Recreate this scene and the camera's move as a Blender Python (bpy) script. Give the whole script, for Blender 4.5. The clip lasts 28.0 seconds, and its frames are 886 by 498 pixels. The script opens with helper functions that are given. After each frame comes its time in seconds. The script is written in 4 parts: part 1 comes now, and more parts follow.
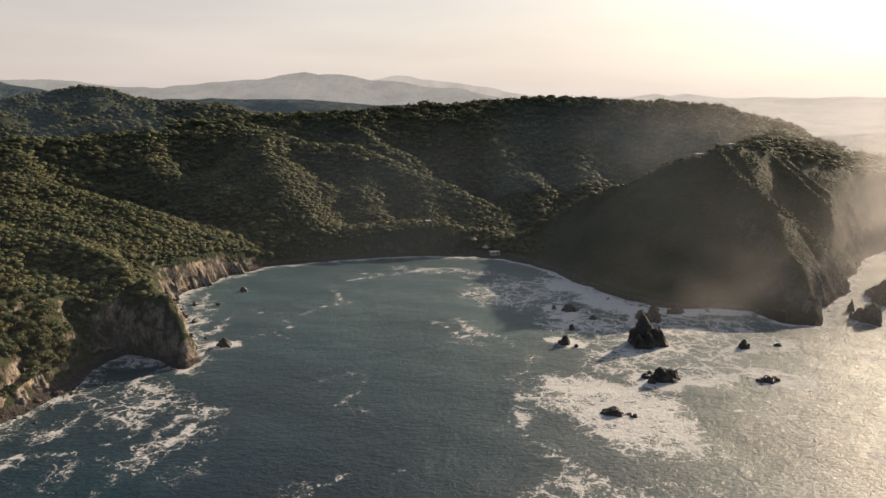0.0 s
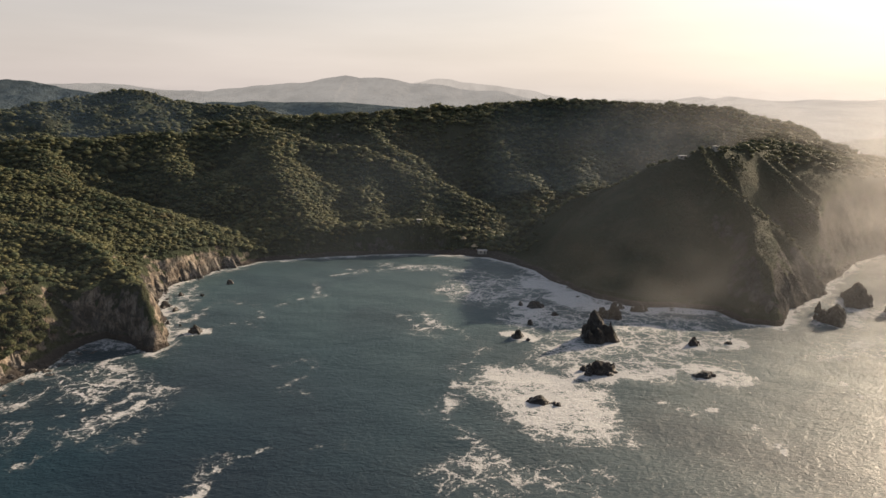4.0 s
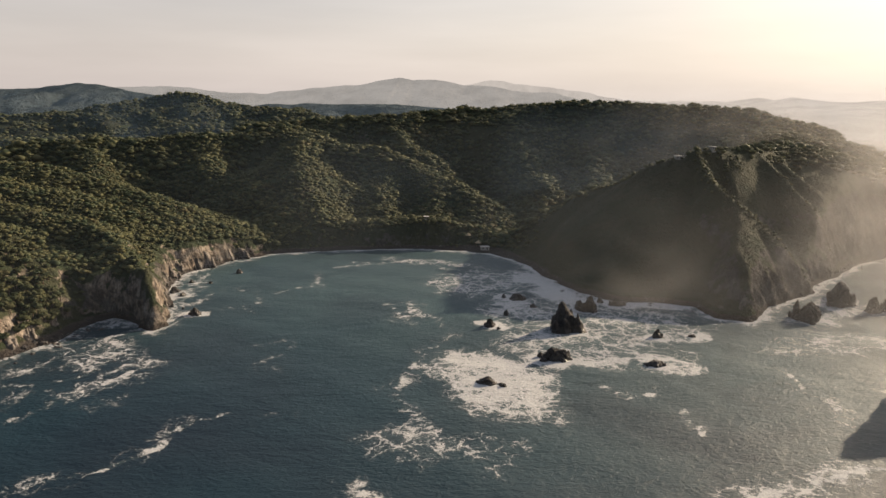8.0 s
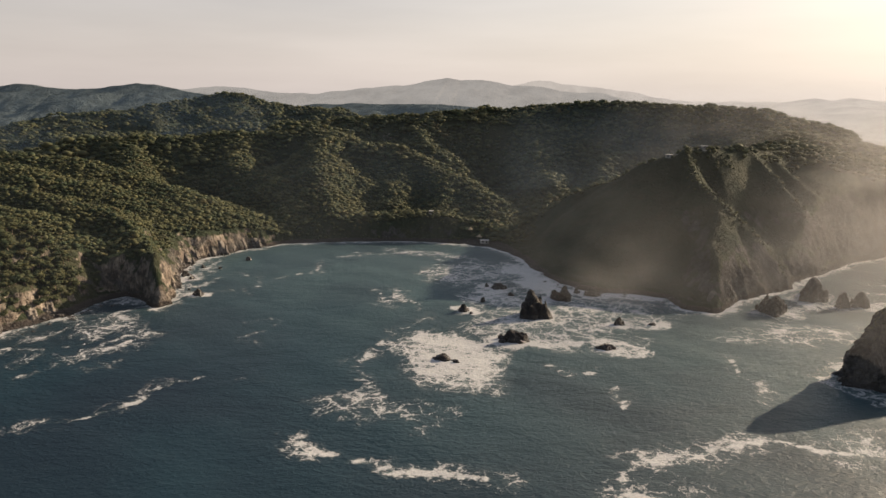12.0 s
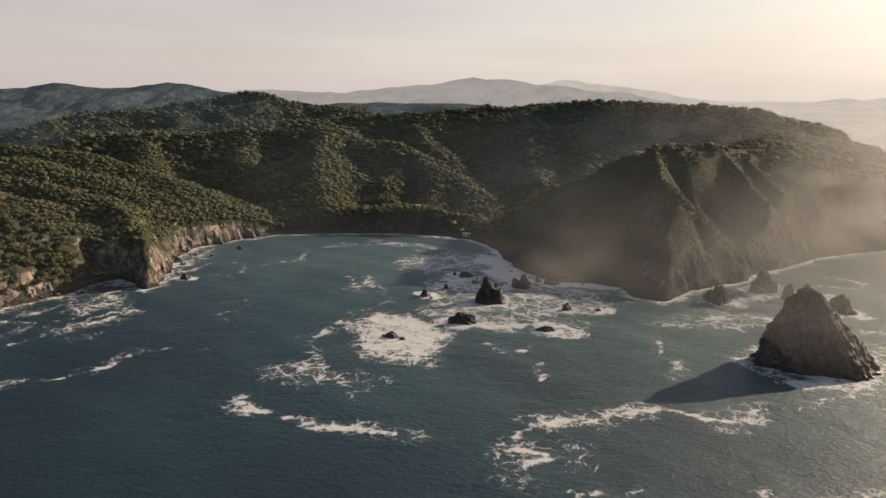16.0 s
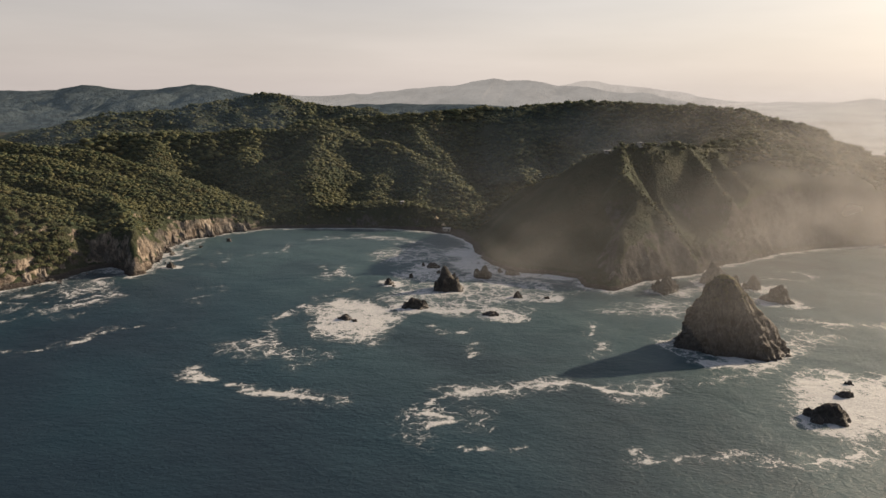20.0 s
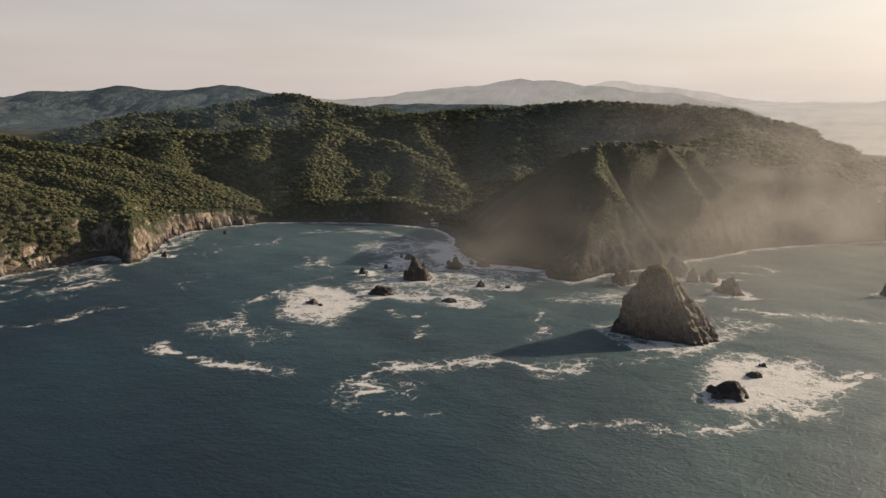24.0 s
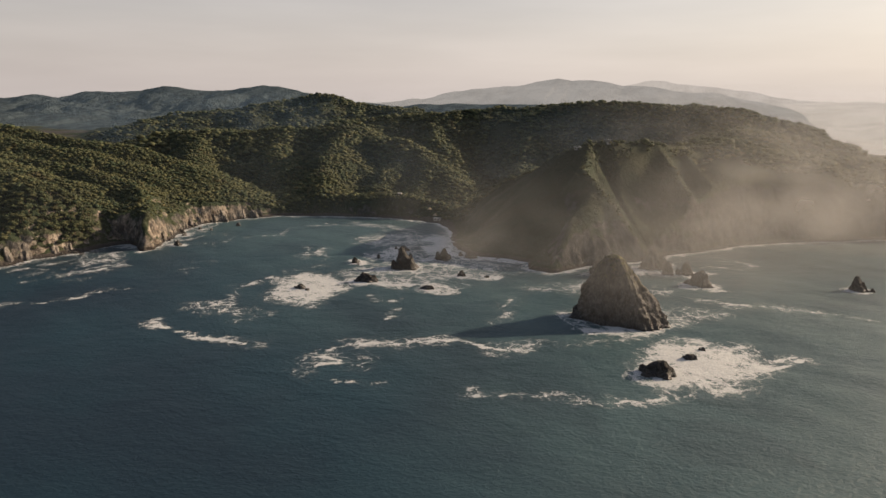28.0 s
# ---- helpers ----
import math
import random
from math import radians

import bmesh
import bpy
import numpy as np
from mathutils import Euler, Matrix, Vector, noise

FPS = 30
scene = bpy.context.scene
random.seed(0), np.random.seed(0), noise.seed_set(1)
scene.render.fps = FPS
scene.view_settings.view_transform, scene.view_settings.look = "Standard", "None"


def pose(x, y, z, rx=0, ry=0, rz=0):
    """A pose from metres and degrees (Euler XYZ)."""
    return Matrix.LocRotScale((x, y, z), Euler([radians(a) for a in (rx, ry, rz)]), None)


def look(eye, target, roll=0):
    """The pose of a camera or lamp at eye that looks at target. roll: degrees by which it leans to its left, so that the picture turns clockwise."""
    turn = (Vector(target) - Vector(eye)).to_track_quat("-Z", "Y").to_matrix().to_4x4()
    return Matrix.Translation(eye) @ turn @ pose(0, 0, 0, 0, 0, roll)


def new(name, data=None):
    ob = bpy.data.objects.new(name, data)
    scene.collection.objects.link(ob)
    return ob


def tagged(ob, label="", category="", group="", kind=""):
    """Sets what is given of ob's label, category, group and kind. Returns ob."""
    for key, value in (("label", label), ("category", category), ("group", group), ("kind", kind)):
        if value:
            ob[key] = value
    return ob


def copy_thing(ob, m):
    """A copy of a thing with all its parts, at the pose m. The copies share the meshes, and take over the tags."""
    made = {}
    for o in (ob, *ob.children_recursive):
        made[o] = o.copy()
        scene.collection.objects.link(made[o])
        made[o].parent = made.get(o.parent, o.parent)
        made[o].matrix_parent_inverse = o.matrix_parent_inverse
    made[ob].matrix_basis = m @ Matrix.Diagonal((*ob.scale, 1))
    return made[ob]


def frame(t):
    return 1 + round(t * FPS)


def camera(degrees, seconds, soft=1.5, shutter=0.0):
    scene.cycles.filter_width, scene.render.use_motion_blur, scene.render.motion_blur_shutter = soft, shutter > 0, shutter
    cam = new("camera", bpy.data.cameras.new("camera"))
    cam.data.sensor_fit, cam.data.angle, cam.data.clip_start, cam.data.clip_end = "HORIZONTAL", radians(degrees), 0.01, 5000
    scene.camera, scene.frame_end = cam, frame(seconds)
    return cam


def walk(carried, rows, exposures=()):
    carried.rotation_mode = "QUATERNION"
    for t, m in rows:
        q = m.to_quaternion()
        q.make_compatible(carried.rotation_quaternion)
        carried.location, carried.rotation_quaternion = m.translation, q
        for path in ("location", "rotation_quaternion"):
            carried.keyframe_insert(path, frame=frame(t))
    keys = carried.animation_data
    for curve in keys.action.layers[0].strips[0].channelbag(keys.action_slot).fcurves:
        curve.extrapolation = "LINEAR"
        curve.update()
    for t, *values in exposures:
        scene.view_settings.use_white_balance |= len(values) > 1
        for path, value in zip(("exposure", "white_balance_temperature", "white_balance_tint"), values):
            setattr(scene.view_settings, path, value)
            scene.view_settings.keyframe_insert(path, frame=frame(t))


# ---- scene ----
cam = camera(64.1, 28.0)
PATH = [
    (0, (0.946, 1.685, 116.736), (0.992, 3.642, 116.324), 0.6),
    (1, (11.875, -1.776, 116.761), (11.889, 0.181, 116.35), 0.7),
    (2, (22.798, -5.423, 116.797), (22.783, -3.465, 116.388), 0.6),
    (3, (33.707, -9.498, 116.845), (33.662, -7.541, 116.438), 0.6),
    (6, (66.414, -23.477, 117.128), (66.254, -21.525, 116.725), 0.5),
    (7, (77.39, -28.622, 117.18), (77.19, -26.674, 116.777), 0.5),
    (8, (88.441, -34.11, 117.226), (88.201, -32.166, 116.824), 0.5),
    (9, (99.579, -39.765, 117.27), (99.298, -37.826, 116.868), 0.5),
    (10, (110.822, -45.439, 117.313), (110.503, -43.506, 116.911), 0.5),
    (11, (122.178, -51.024, 117.358), (121.824, -49.097, 116.956), 0.5),
    (12, (133.661, -56.45, 117.413), (133.279, -54.529, 117.01), 0.6),
    (15, (168.515, -72.212, 117.731), (168.07, -70.305, 117.326), 0.6),
    (16, (180.246, -77.299, 117.788), (179.78, -75.397, 117.382), 0.7),
    (17, (192.074, -82.202, 117.837), (191.588, -80.305, 117.432), 0.7),
    (18, (203.976, -86.901, 117.889), (203.472, -85.008, 117.484), 0.6),
    (19, (215.924, -91.366, 117.945), (215.403, -89.478, 117.54), 0.7),
    (20, (227.879, -95.574, 118.005), (227.342, -93.691, 117.601), 0.6),
    (21, (239.836, -99.529, 118.08), (239.28, -97.65, 117.675), 0.6),
    (24, (275.752, -110.721, 118.534), (275.132, -108.863, 118.129), 0.6),
    (25, (287.737, -114.338, 118.604), (287.093, -112.488, 118.199), 0.6),
    (26, (299.728, -117.863, 118.65), (299.062, -116.021, 118.245), 0.7),
    (27, (311.718, -121.338, 118.68), (311.026, -119.506, 118.275), 0.7),
    (28, (323.713, -124.799, 118.697), (322.981, -122.982, 118.291), 0.6),
]
walk(cam, [(t, look(eye, aim, lean)) for t, eye, aim, lean in PATH], [(0, 1.06), (12, 1.03), (28, 0.94)])


# ---- light ----
SUN_AZ, SUN_EL = 47.0, 21.0
world = bpy.data.worlds.new("world")
scene.world = world
world.use_nodes = True
wn, wl = world.node_tree.nodes, world.node_tree.links
sky = wn.new("ShaderNodeTexSky")
sky.sky_type = "NISHITA"
sky.sun_disc = False
sky.sun_elevation, sky.sun_rotation = radians(SUN_EL), radians(SUN_AZ)
sky.air_density, sky.dust_density, sky.ozone_density, sky.altitude = 1.0, 3.0, 1.0, 100
wl.new(sky.outputs[0], wn["Background"].inputs[0])
wn["Background"].inputs[1].default_value = 0.085
sd = Vector((math.sin(radians(SUN_AZ)) * math.cos(radians(SUN_EL)), math.cos(radians(SUN_AZ)) * math.cos(radians(SUN_EL)), math.sin(radians(SUN_EL))))


def world_math(op, a, b):
    t = wn.new("ShaderNodeMath")
    t.operation = op
    for socket, v in zip(t.inputs, (a, b)):
        if isinstance(v, bpy.types.NodeSocket):
            wl.new(v, socket)
        else:
            socket.default_value = v
    return t.outputs[0]


# a thin bright overcast veils the sky, brighter and warmer towards the sun
way = wn.new("ShaderNodeTexCoord").outputs["Generated"]
toward = wn.new("ShaderNodeVectorMath")
toward.operation = "DOT_PRODUCT"
wl.new(way, toward.inputs[0])
toward.inputs[1].default_value = sd
ramp = wn.new("ShaderNodeValToRGB")
ramp.color_ramp.elements[0].position, ramp.color_ramp.elements[0].color = 0.0, (0.42, 0.43, 0.45, 1)
ramp.color_ramp.elements[1].position, ramp.color_ramp.elements[1].color = 1.0, (5.0, 4.2, 3.2, 1)
for place, c in ((0.35, (0.61, 0.54, 0.51, 1)), (0.7, (0.77, 0.675, 0.625, 1)), (0.87, (0.86, 0.755, 0.685, 1)), (0.968, (0.95, 0.845, 0.77, 1)), (0.985, (1.35, 1.2, 1.02, 1))):
    ramp.color_ramp.elements.new(place).color = c
wl.new(world_math("MULTIPLY_ADD", toward.outputs["Value"], 0.5), ramp.inputs[0])
ramp.inputs[0].links[0].from_node.inputs[2].default_value = 0.5
drift = wn.new("ShaderNodeTexNoise")
stretch = wn.new("ShaderNodeVectorMath")
stretch.operation = "MULTIPLY"
stretch.inputs[1].default_value = (1.2, 1.2, 9.0)
wl.new(way, stretch.inputs[0])
wl.new(stretch.outputs[0], drift.inputs["Vector"])
drift.inputs["Scale"].default_value, drift.inputs["Detail"].default_value, drift.inputs["Roughness"].default_value = 1.6, 5, 0.55
veil = wn.new("ShaderNodeBackground")
wl.new(ramp.outputs[0], veil.inputs[0])
thick = world_math("MULTIPLY_ADD", drift.outputs["Fac"], 0.2)
thick.node.inputs[2].default_value = 0.375
high = wn.new("ShaderNodeSeparateXYZ")
wl.new(way, high.inputs[0])
lift = world_math("MULTIPLY_ADD", world_math("MAXIMUM", high.outputs[2], 0.0), -0.3)
lift.node.inputs[2].default_value = 1.0
wl.new(world_math("MULTIPLY", thick, lift), veil.inputs[1])
both = wn.new("ShaderNodeMixShader")
cover = world_math("MULTIPLY_ADD", world_math("MAXIMUM", high.outputs[2], 0.0), -1.6)
cover.node.inputs[2].default_value = 0.96
wl.new(world_math("MAXIMUM", cover, 0.2), both.inputs[0])
wl.new(wn["Background"].outputs[0], both.inputs[1])
wl.new(veil.outputs[0], both.inputs[2])
wl.new(both.outputs[0], wn["World Output"].inputs["Surface"])

sun_data = bpy.data.lights.new("sun", "SUN")
sun_data.energy, sun_data.angle, sun_data.color = 5.0, radians(1.0), (1.0, 0.79, 0.57)
sun = new("sun", sun_data)
sun.matrix_world = look(sd * 500, (0, 0, 0))
scene.view_settings.exposure = 1.08


# ---- noise on arrays ----
def lattice(ix, iy, seed):
    n = (ix.astype(np.int64) * 374761393 + iy.astype(np.int64) * 668265263 + seed * 974634541) & 0x7FFFFFFF
    n = ((n ^ (n >> 13)) * 1274126177) & 0x7FFFFFFF
    n = (n ^ (n >> 16)) & 0xFFFF
    return n / 65535.0


def value(x, y, seed=0):
    ix, iy = np.floor(x), np.floor(y)
    fx, fy = x - ix, y - iy
    ux, uy = fx * fx * (3 - 2 * fx), fy * fy * (3 - 2 * fy)
    a, b = lattice(ix, iy, seed), lattice(ix + 1, iy, seed)
    c, d = lattice(ix, iy + 1, seed), lattice(ix + 1, iy + 1, seed)
    return (a + (b - a) * ux) * (1 - uy) + (c + (d - c) * ux) * uy


def fbm(x, y, size, octaves=4, seed=0, ridged=False):
    x, y = np.asarray(x, float), np.asarray(y, float)
    total, amp, s = np.zeros(np.broadcast(x, y).shape), 0.5, 1.0 / size
    for k in range(octaves):
        v = value(x * s + 17.3 * k, y * s - 9.1 * k, seed + k) * 2 - 1
        total += amp * ((1 - 2 * np.abs(v)) if ridged else v)
        amp, s = amp * 0.5, s * 2.03
    return total


def step(a, b, v):
    u = np.clip((v - a) / (b - a), 0, 1)
    return u * u * (3 - 2 * u)


# ---- the lie of the land ----
# the shore, from the far left round the bay to the far right: x, y, width of the strand, steepness of the cliff behind it and its height
SHORE_WEST = [(-420, -700, 6, 1.0, 14), (-300, -250, 6, 1.0, 14), (-205, 60, 5, 1.1, 13), (-165, 160, 7, 1.5, 13), (-155, 212, 8, 1.9, 14), (-154, 240, 8, 2.0, 16),
              (-147, 262, 8, 1.9, 14), (-142, 284, 6, 1.4, 10), (-142, 302, 6, 1.6, 12), (-137, 314, 4, 2.6, 20), (-124, 309, 2, 3.6, 27), (-105, 294, 1.2, 4.0, 27)]
SHORE_BAY = [(-104, 304, 1.5, 3.2, 26), (-111, 326, 2, 2.6, 20), (-122, 348, 3, 2.2, 14), (-133, 370, 4, 2.0, 12), (-145, 396, 5, 2.0, 12), (-147, 420, 3.5, 2.4, 13), (-140, 442, 2, 3.0, 17),
             (-134, 460, 2, 2.8, 14), (-124, 478, 3, 2.0, 10), (-102, 497, 6, 1.2, 6), (-63, 514, 6, 2.2, 16), (-22, 526, 6, 2.8, 20), (12, 531, 7, 2.6, 20),
             (40, 527, 14, 0.5, 6), (58, 519, 16, 0.3, 4), (76, 502, 8, 0.8, 14)]
SHORE_EAST = [(96, 462, 6, 1.0, 30), (104, 442, 4, 1.5, 60), (120, 409, 3, 1.7, 60), (138, 394, 3, 1.7, 60), (164, 393, 3, 1.7, 60), (187, 386, 3, 1.7, 50), (195, 366, 2, 2.4, 16),
              (211, 359, 2, 2.8, 18), (226, 384, 2, 2.6, 22), (240, 405, 2, 2.2, 24), (270, 430, 2, 2.2, 30), (278, 452, 4, 2.4, 80), (310, 490, 5, 2.4, 80), (336, 527, 5, 2.4, 80),
              (378, 560, 5, 2.0, 60), (461, 616, 5, 2.2, 60), (600, 664, 5, 2.2, 60), (900, 740, 8, 1.6, 60), (1500, 900, 10, 1.0, 60), (2600, 1250, 10, 0.8, 60), (4600, 2100, 10, 0.5, 60)]
SHORE = SHORE_WEST + SHORE_BAY + SHORE_EAST

# crests of the hills: slope to both sides, roundness, then x, y, height
CRESTS = [
    (0.95, 10, [(-87, 885, 100), (-60, 800, 74), (-20, 745, 52), (18, 700, 34)]),
    (0.9, 12, [(70, 905, 110), (85, 800, 68), (96, 720, 48), (104, 650, 41), (96, 606, 22)]),
    (0.9, 12, [(180, 885, 112), (175, 790, 74), (160, 700, 50), (150, 640, 40)]),
    (0.65, 12, [(-433, 763, 69), (-380, 690, 50), (-330, 620, 34), (-300, 570, 22)]),
    (0.74, 30, [(-330, 1010, 84), (-205, 960, 94), (-87, 885, 101), (0, 905, 109), (100, 905, 115), (200, 880, 117), (270, 850, 116), (328, 825, 112),
                (390, 805, 95), (430, 800, 79), (470, 795, 63), (505, 790, 52), (620, 790, 42), (1000, 880, 36)]),
    (0.50, 20, [(320, 800, 100), (345, 700, 82), (338, 640, 78), (310, 615, 79)]),
    (1.5, 6, [(338, 640, 77), (290, 590, 83), (262, 548, 85), (236, 526, 86), (208, 503, 85)]),
    (2.2, 2.5, [(208, 503, 85), (210, 488, 76), (213, 462, 67)]),
    (1.6, 3, [(213, 462, 67), (229, 448, 55), (241, 438, 41), (253, 430, 25), (264, 428, 12), (270, 430, 6)]),
    (1.6, 2, [(226, 447, 54), (221, 410, 41), (217, 385, 22), (214, 366, 8)]),
    (0.80, 8, [(193, 507, 80), (180, 518, 74), (165, 530, 62), (130, 541, 45), (100, 540, 29), (74, 534, 8)]),
    (1.3, 2, [(262, 545, 85), (277, 527, 67), (292, 510, 49), (305, 495, 33), (314, 490, 20), (318, 486, 4)]),
    (1.3, 2, [(288, 562, 76), (313, 538, 51), (328, 528, 31), (336, 524, 6)]),
    (0.38, 14, [(326, 606, 70), (375, 640, 68), (430, 705, 67), (520, 740, 55), (720, 780, 44)]),
    (0.5, 10, [(300, 640, 84), (345, 690, 86), (380, 740, 84)]),
    (0.5, 9, [(-205, 840, 86), (-158, 770, 78), (-113, 733, 70), (-60, 716, 63), (-35, 702, 56), (5, 660, 43), (36, 615, 31), (52, 572, 12)]),
    (0.5, 8, [(-160, 770, 80), (-157, 690, 70), (-140, 640, 58), (-112, 580, 40), (-86, 536, 25)]),
    (0.5, 7, [(-60, 716, 58), (-58, 640, 36), (-40, 585, 22)]),
    (0.55, 6, [(-30, 690, 50), (2, 610, 30), (14, 575, 20)]),
    (0.4, 8, [(-100, 530, 8), (-66, 536, 16), (-24, 546, 20), (12, 550, 21), (34, 552, 15), (50, 552, 9)]),
    (0.7, 10, [(-300, 775, 66), (-245, 690, 48), (-195, 620, 28), (-172, 565, 14)]),
    (0.44, 8, [(-122, 480, 4), (-141, 485, 17), (-167, 482, 28), (-210, 482, 48), (-245, 480, 57), (-285, 480, 67), (-330, 480, 71), (-400, 480, 74), (-510, 485, 83), (-760, 540, 90)]),
    (0.46, 6, [(-106, 297, 24), (-112, 305, 30), (-126, 322, 31), (-140, 338, 31), (-165, 362, 35), (-200, 385, 42), (-260, 396, 50), (-330, 396, 57), (-460, 390, 66)]),
    (0.46, 8, [(-152, 252, 8), (-170, 268, 26), (-192, 282, 42), (-215, 292, 51), (-285, 296, 62), (-420, 280, 74), (-600, 240, 84)]),
    (0.38, 10, [(-250, 438, 54), (-300, 438, 63), (-440, 432, 74)]),
    (0.42, 10, [(-236, 345, 46), (-310, 346, 58), (-450, 340, 70)]),
    (0.5, 16, [(-800, 770, 20), (-600, 768, 44), (-510, 765, 60), (-433, 763, 70), (-370, 780, 70), (-300, 800, 76), (-205, 840, 86)]),
    (0.30, 40, [(-900, 1160, 40), (-700, 1150, 54), (-560, 1110, 70), (-450, 1100, 76), (-250, 1110, 84), (-100, 1060, 84)]),
    (0.28, 60, [(-1300, 1430, 40), (-1120, 1410, 66), (-1020, 1430, 84), (-940, 1500, 92), (-850, 1600, 116), (-770, 1650, 124), (-560, 1600, 102), (-340, 1480, 86), (-150, 1380, 78)]),
    (0.38, 20, [(-800, 1650, 128), (-770, 1650, 139), (-740, 1640, 130)]),
]


def shore_field(x, y):
    """Distance to the shore (positive on land), and the strand's width, the cliff's steepness and height there."""
    best, here = np.full(x.shape, 1e9), np.zeros((3, *x.shape))
    for p, q in zip(SHORE, SHORE[1:]):
        dx, dy = q[0] - p[0], q[1] - p[1]
        u = np.clip(((x - p[0]) * dx + (y - p[1]) * dy) / (dx * dx + dy * dy), 0, 1)
        d = np.hypot(x - p[0] - u * dx, y - p[1] - u * dy)
        near = d < best
        best = np.where(near, d, best)
        for k in range(3):
            here[k] = np.where(near, p[2 + k] + (q[2 + k] - p[2 + k]) * u, here[k])
    inside = np.zeros(x.shape, bool)
    ring = [(p[0], p[1]) for p in SHORE] + [(4600, 9000), (-9000, 9000), (-9000, -700)]
    for (x0, y0), (x1, y1) in zip(ring, ring[1:] + ring[:1]):
        if y0 != y1:
            inside ^= ((y0 > y) != (y1 > y)) & (x < (x1 - x0) * (y - y0) / (y1 - y0) + x0)
    return np.where(inside, best, -best), *here


def crest_field(x, y):
    """The hills as crests with slopes, and the distance to the nearest crest."""
    total, away = np.full(x.shape, 4.0), np.full(x.shape, 1e9)
    for slope, round_, pts in CRESTS:
        top = np.full(x.shape, -1e9)
        for (x0, y0, z0), (x1, y1, z1) in zip(pts, pts[1:]):
            dx, dy = x1 - x0, y1 - y0
            u = np.clip(((x - x0) * dx + (y - y0) * dy) / (dx * dx + dy * dy), 0, 1)
            d = np.hypot(x - x0 - u * dx, y - y0 - u * dy)
            away = np.minimum(away, d)
            top = np.maximum(top, z0 + (z1 - z0) * u - slope * (np.sqrt(d * d + round_ * round_) - round_))
        k = 4.0
        h = np.clip(0.5 + 0.5 * (total - top) / k, 0, 1)
        total = total * h + top * (1 - h) + k * h * (1 - h)
    return total, away


def height(x, y):
    """Height of the ground over the sea, and the distance to the shore."""
    x, y = np.asarray(x, float), np.asarray(y, float)
    d, wide, steep, tall = shore_field(x + 4.5 * fbm(x, y, 17, 4, 5), y + 4.5 * fbm(x, y, 15, 4, 9))
    # the headland's faces are planes between sharp ribs; only its foot is ragged
    faces = step(80, 120, x) * step(640, 590, y)
    even = shore_field(x, y)[0]
    d = d + (even - d) * faces * step(4, 16, even)
    calm = (1 - 0.8 * faces) * (1 - 0.7 * step(20, 90, x) * step(640, 690, y) * step(420, 330, x))
    far = np.clip((np.hypot(x, y) - 300) / 900, 0, 1)
    crest, away = crest_field(x + (7 + 26 * far) * (1 - 0.6 * faces) * fbm(x, y, 70, 3, 21), y + (7 + 26 * far) * (1 - 0.6 * faces) * fbm(x, y, 75, 3, 31))
    inland = np.clip(d / 50, 0, 1)
    # a deep gully behind the headland's spine
    u = np.clip(((x - 226) * 46 - (y - 498) * 59) / (46 * 46 + 59 * 59), 0, 1)
    crest = np.minimum(crest, 50 - 48 * u + 1.9 * np.hypot(x - 226 - 46 * u, y - 498 + 59 * u))
    flank = step(6, 50, away)
    gully = np.maximum(0, fbm(x + 0.35 * y, y, 62, 3, 51, True))
    crest = crest + inland * ((2.0 + 4 * far) * fbm(x, y, 45, 4, 41) + (2.0 + 5 * far) * fbm(x, y, 120, 2, 43) - calm * flank * (6 + 16 * far) * gully)
    dome = np.abs(value(x / 58, y / 66, 111) * 2 - 1) + 0.5 * np.abs(value(x / 27 + 3, y / 30, 113) * 2 - 1)
    crest = crest + calm * inland * step(520, 640, y + 0.6 * np.maximum(x - 90, 0)) * (17 * np.minimum(dome, 1.1) - 10) * step(5, 28, crest) * step(10, 60, away)
    crest = crest + inland * step(-100, -150, x) * step(560, 500, y) * (9 * np.minimum(dome, 1.1) - 5) * step(5, 24, crest) * step(6, 40, away)
    cut = fbm(x, y, 12, 4, 61, True)
    bare = np.maximum(d - wide, 0) * steep * (1 + 0.4 * cut * step(60, 0, x)) + 1.2 * cut * (d > wide)
    tall = tall * (1 + 0.35 * fbm(x, y, 26, 3, 63))
    limit = 2.2 * np.clip(d / np.maximum(wide, 0.1), 0, 1) + np.minimum(bare, tall) + 0.85 * np.maximum(bare - tall, 0) / steep
    h = np.where(d > 0, np.minimum(np.maximum(crest, 1.5), np.maximum(limit, 0.25 * np.minimum(d, 4))), np.maximum(d * 0.5, -9))
    return h, d


def height_at(x, y):
    return float(height(np.array([x]), np.array([y]))[0][0])


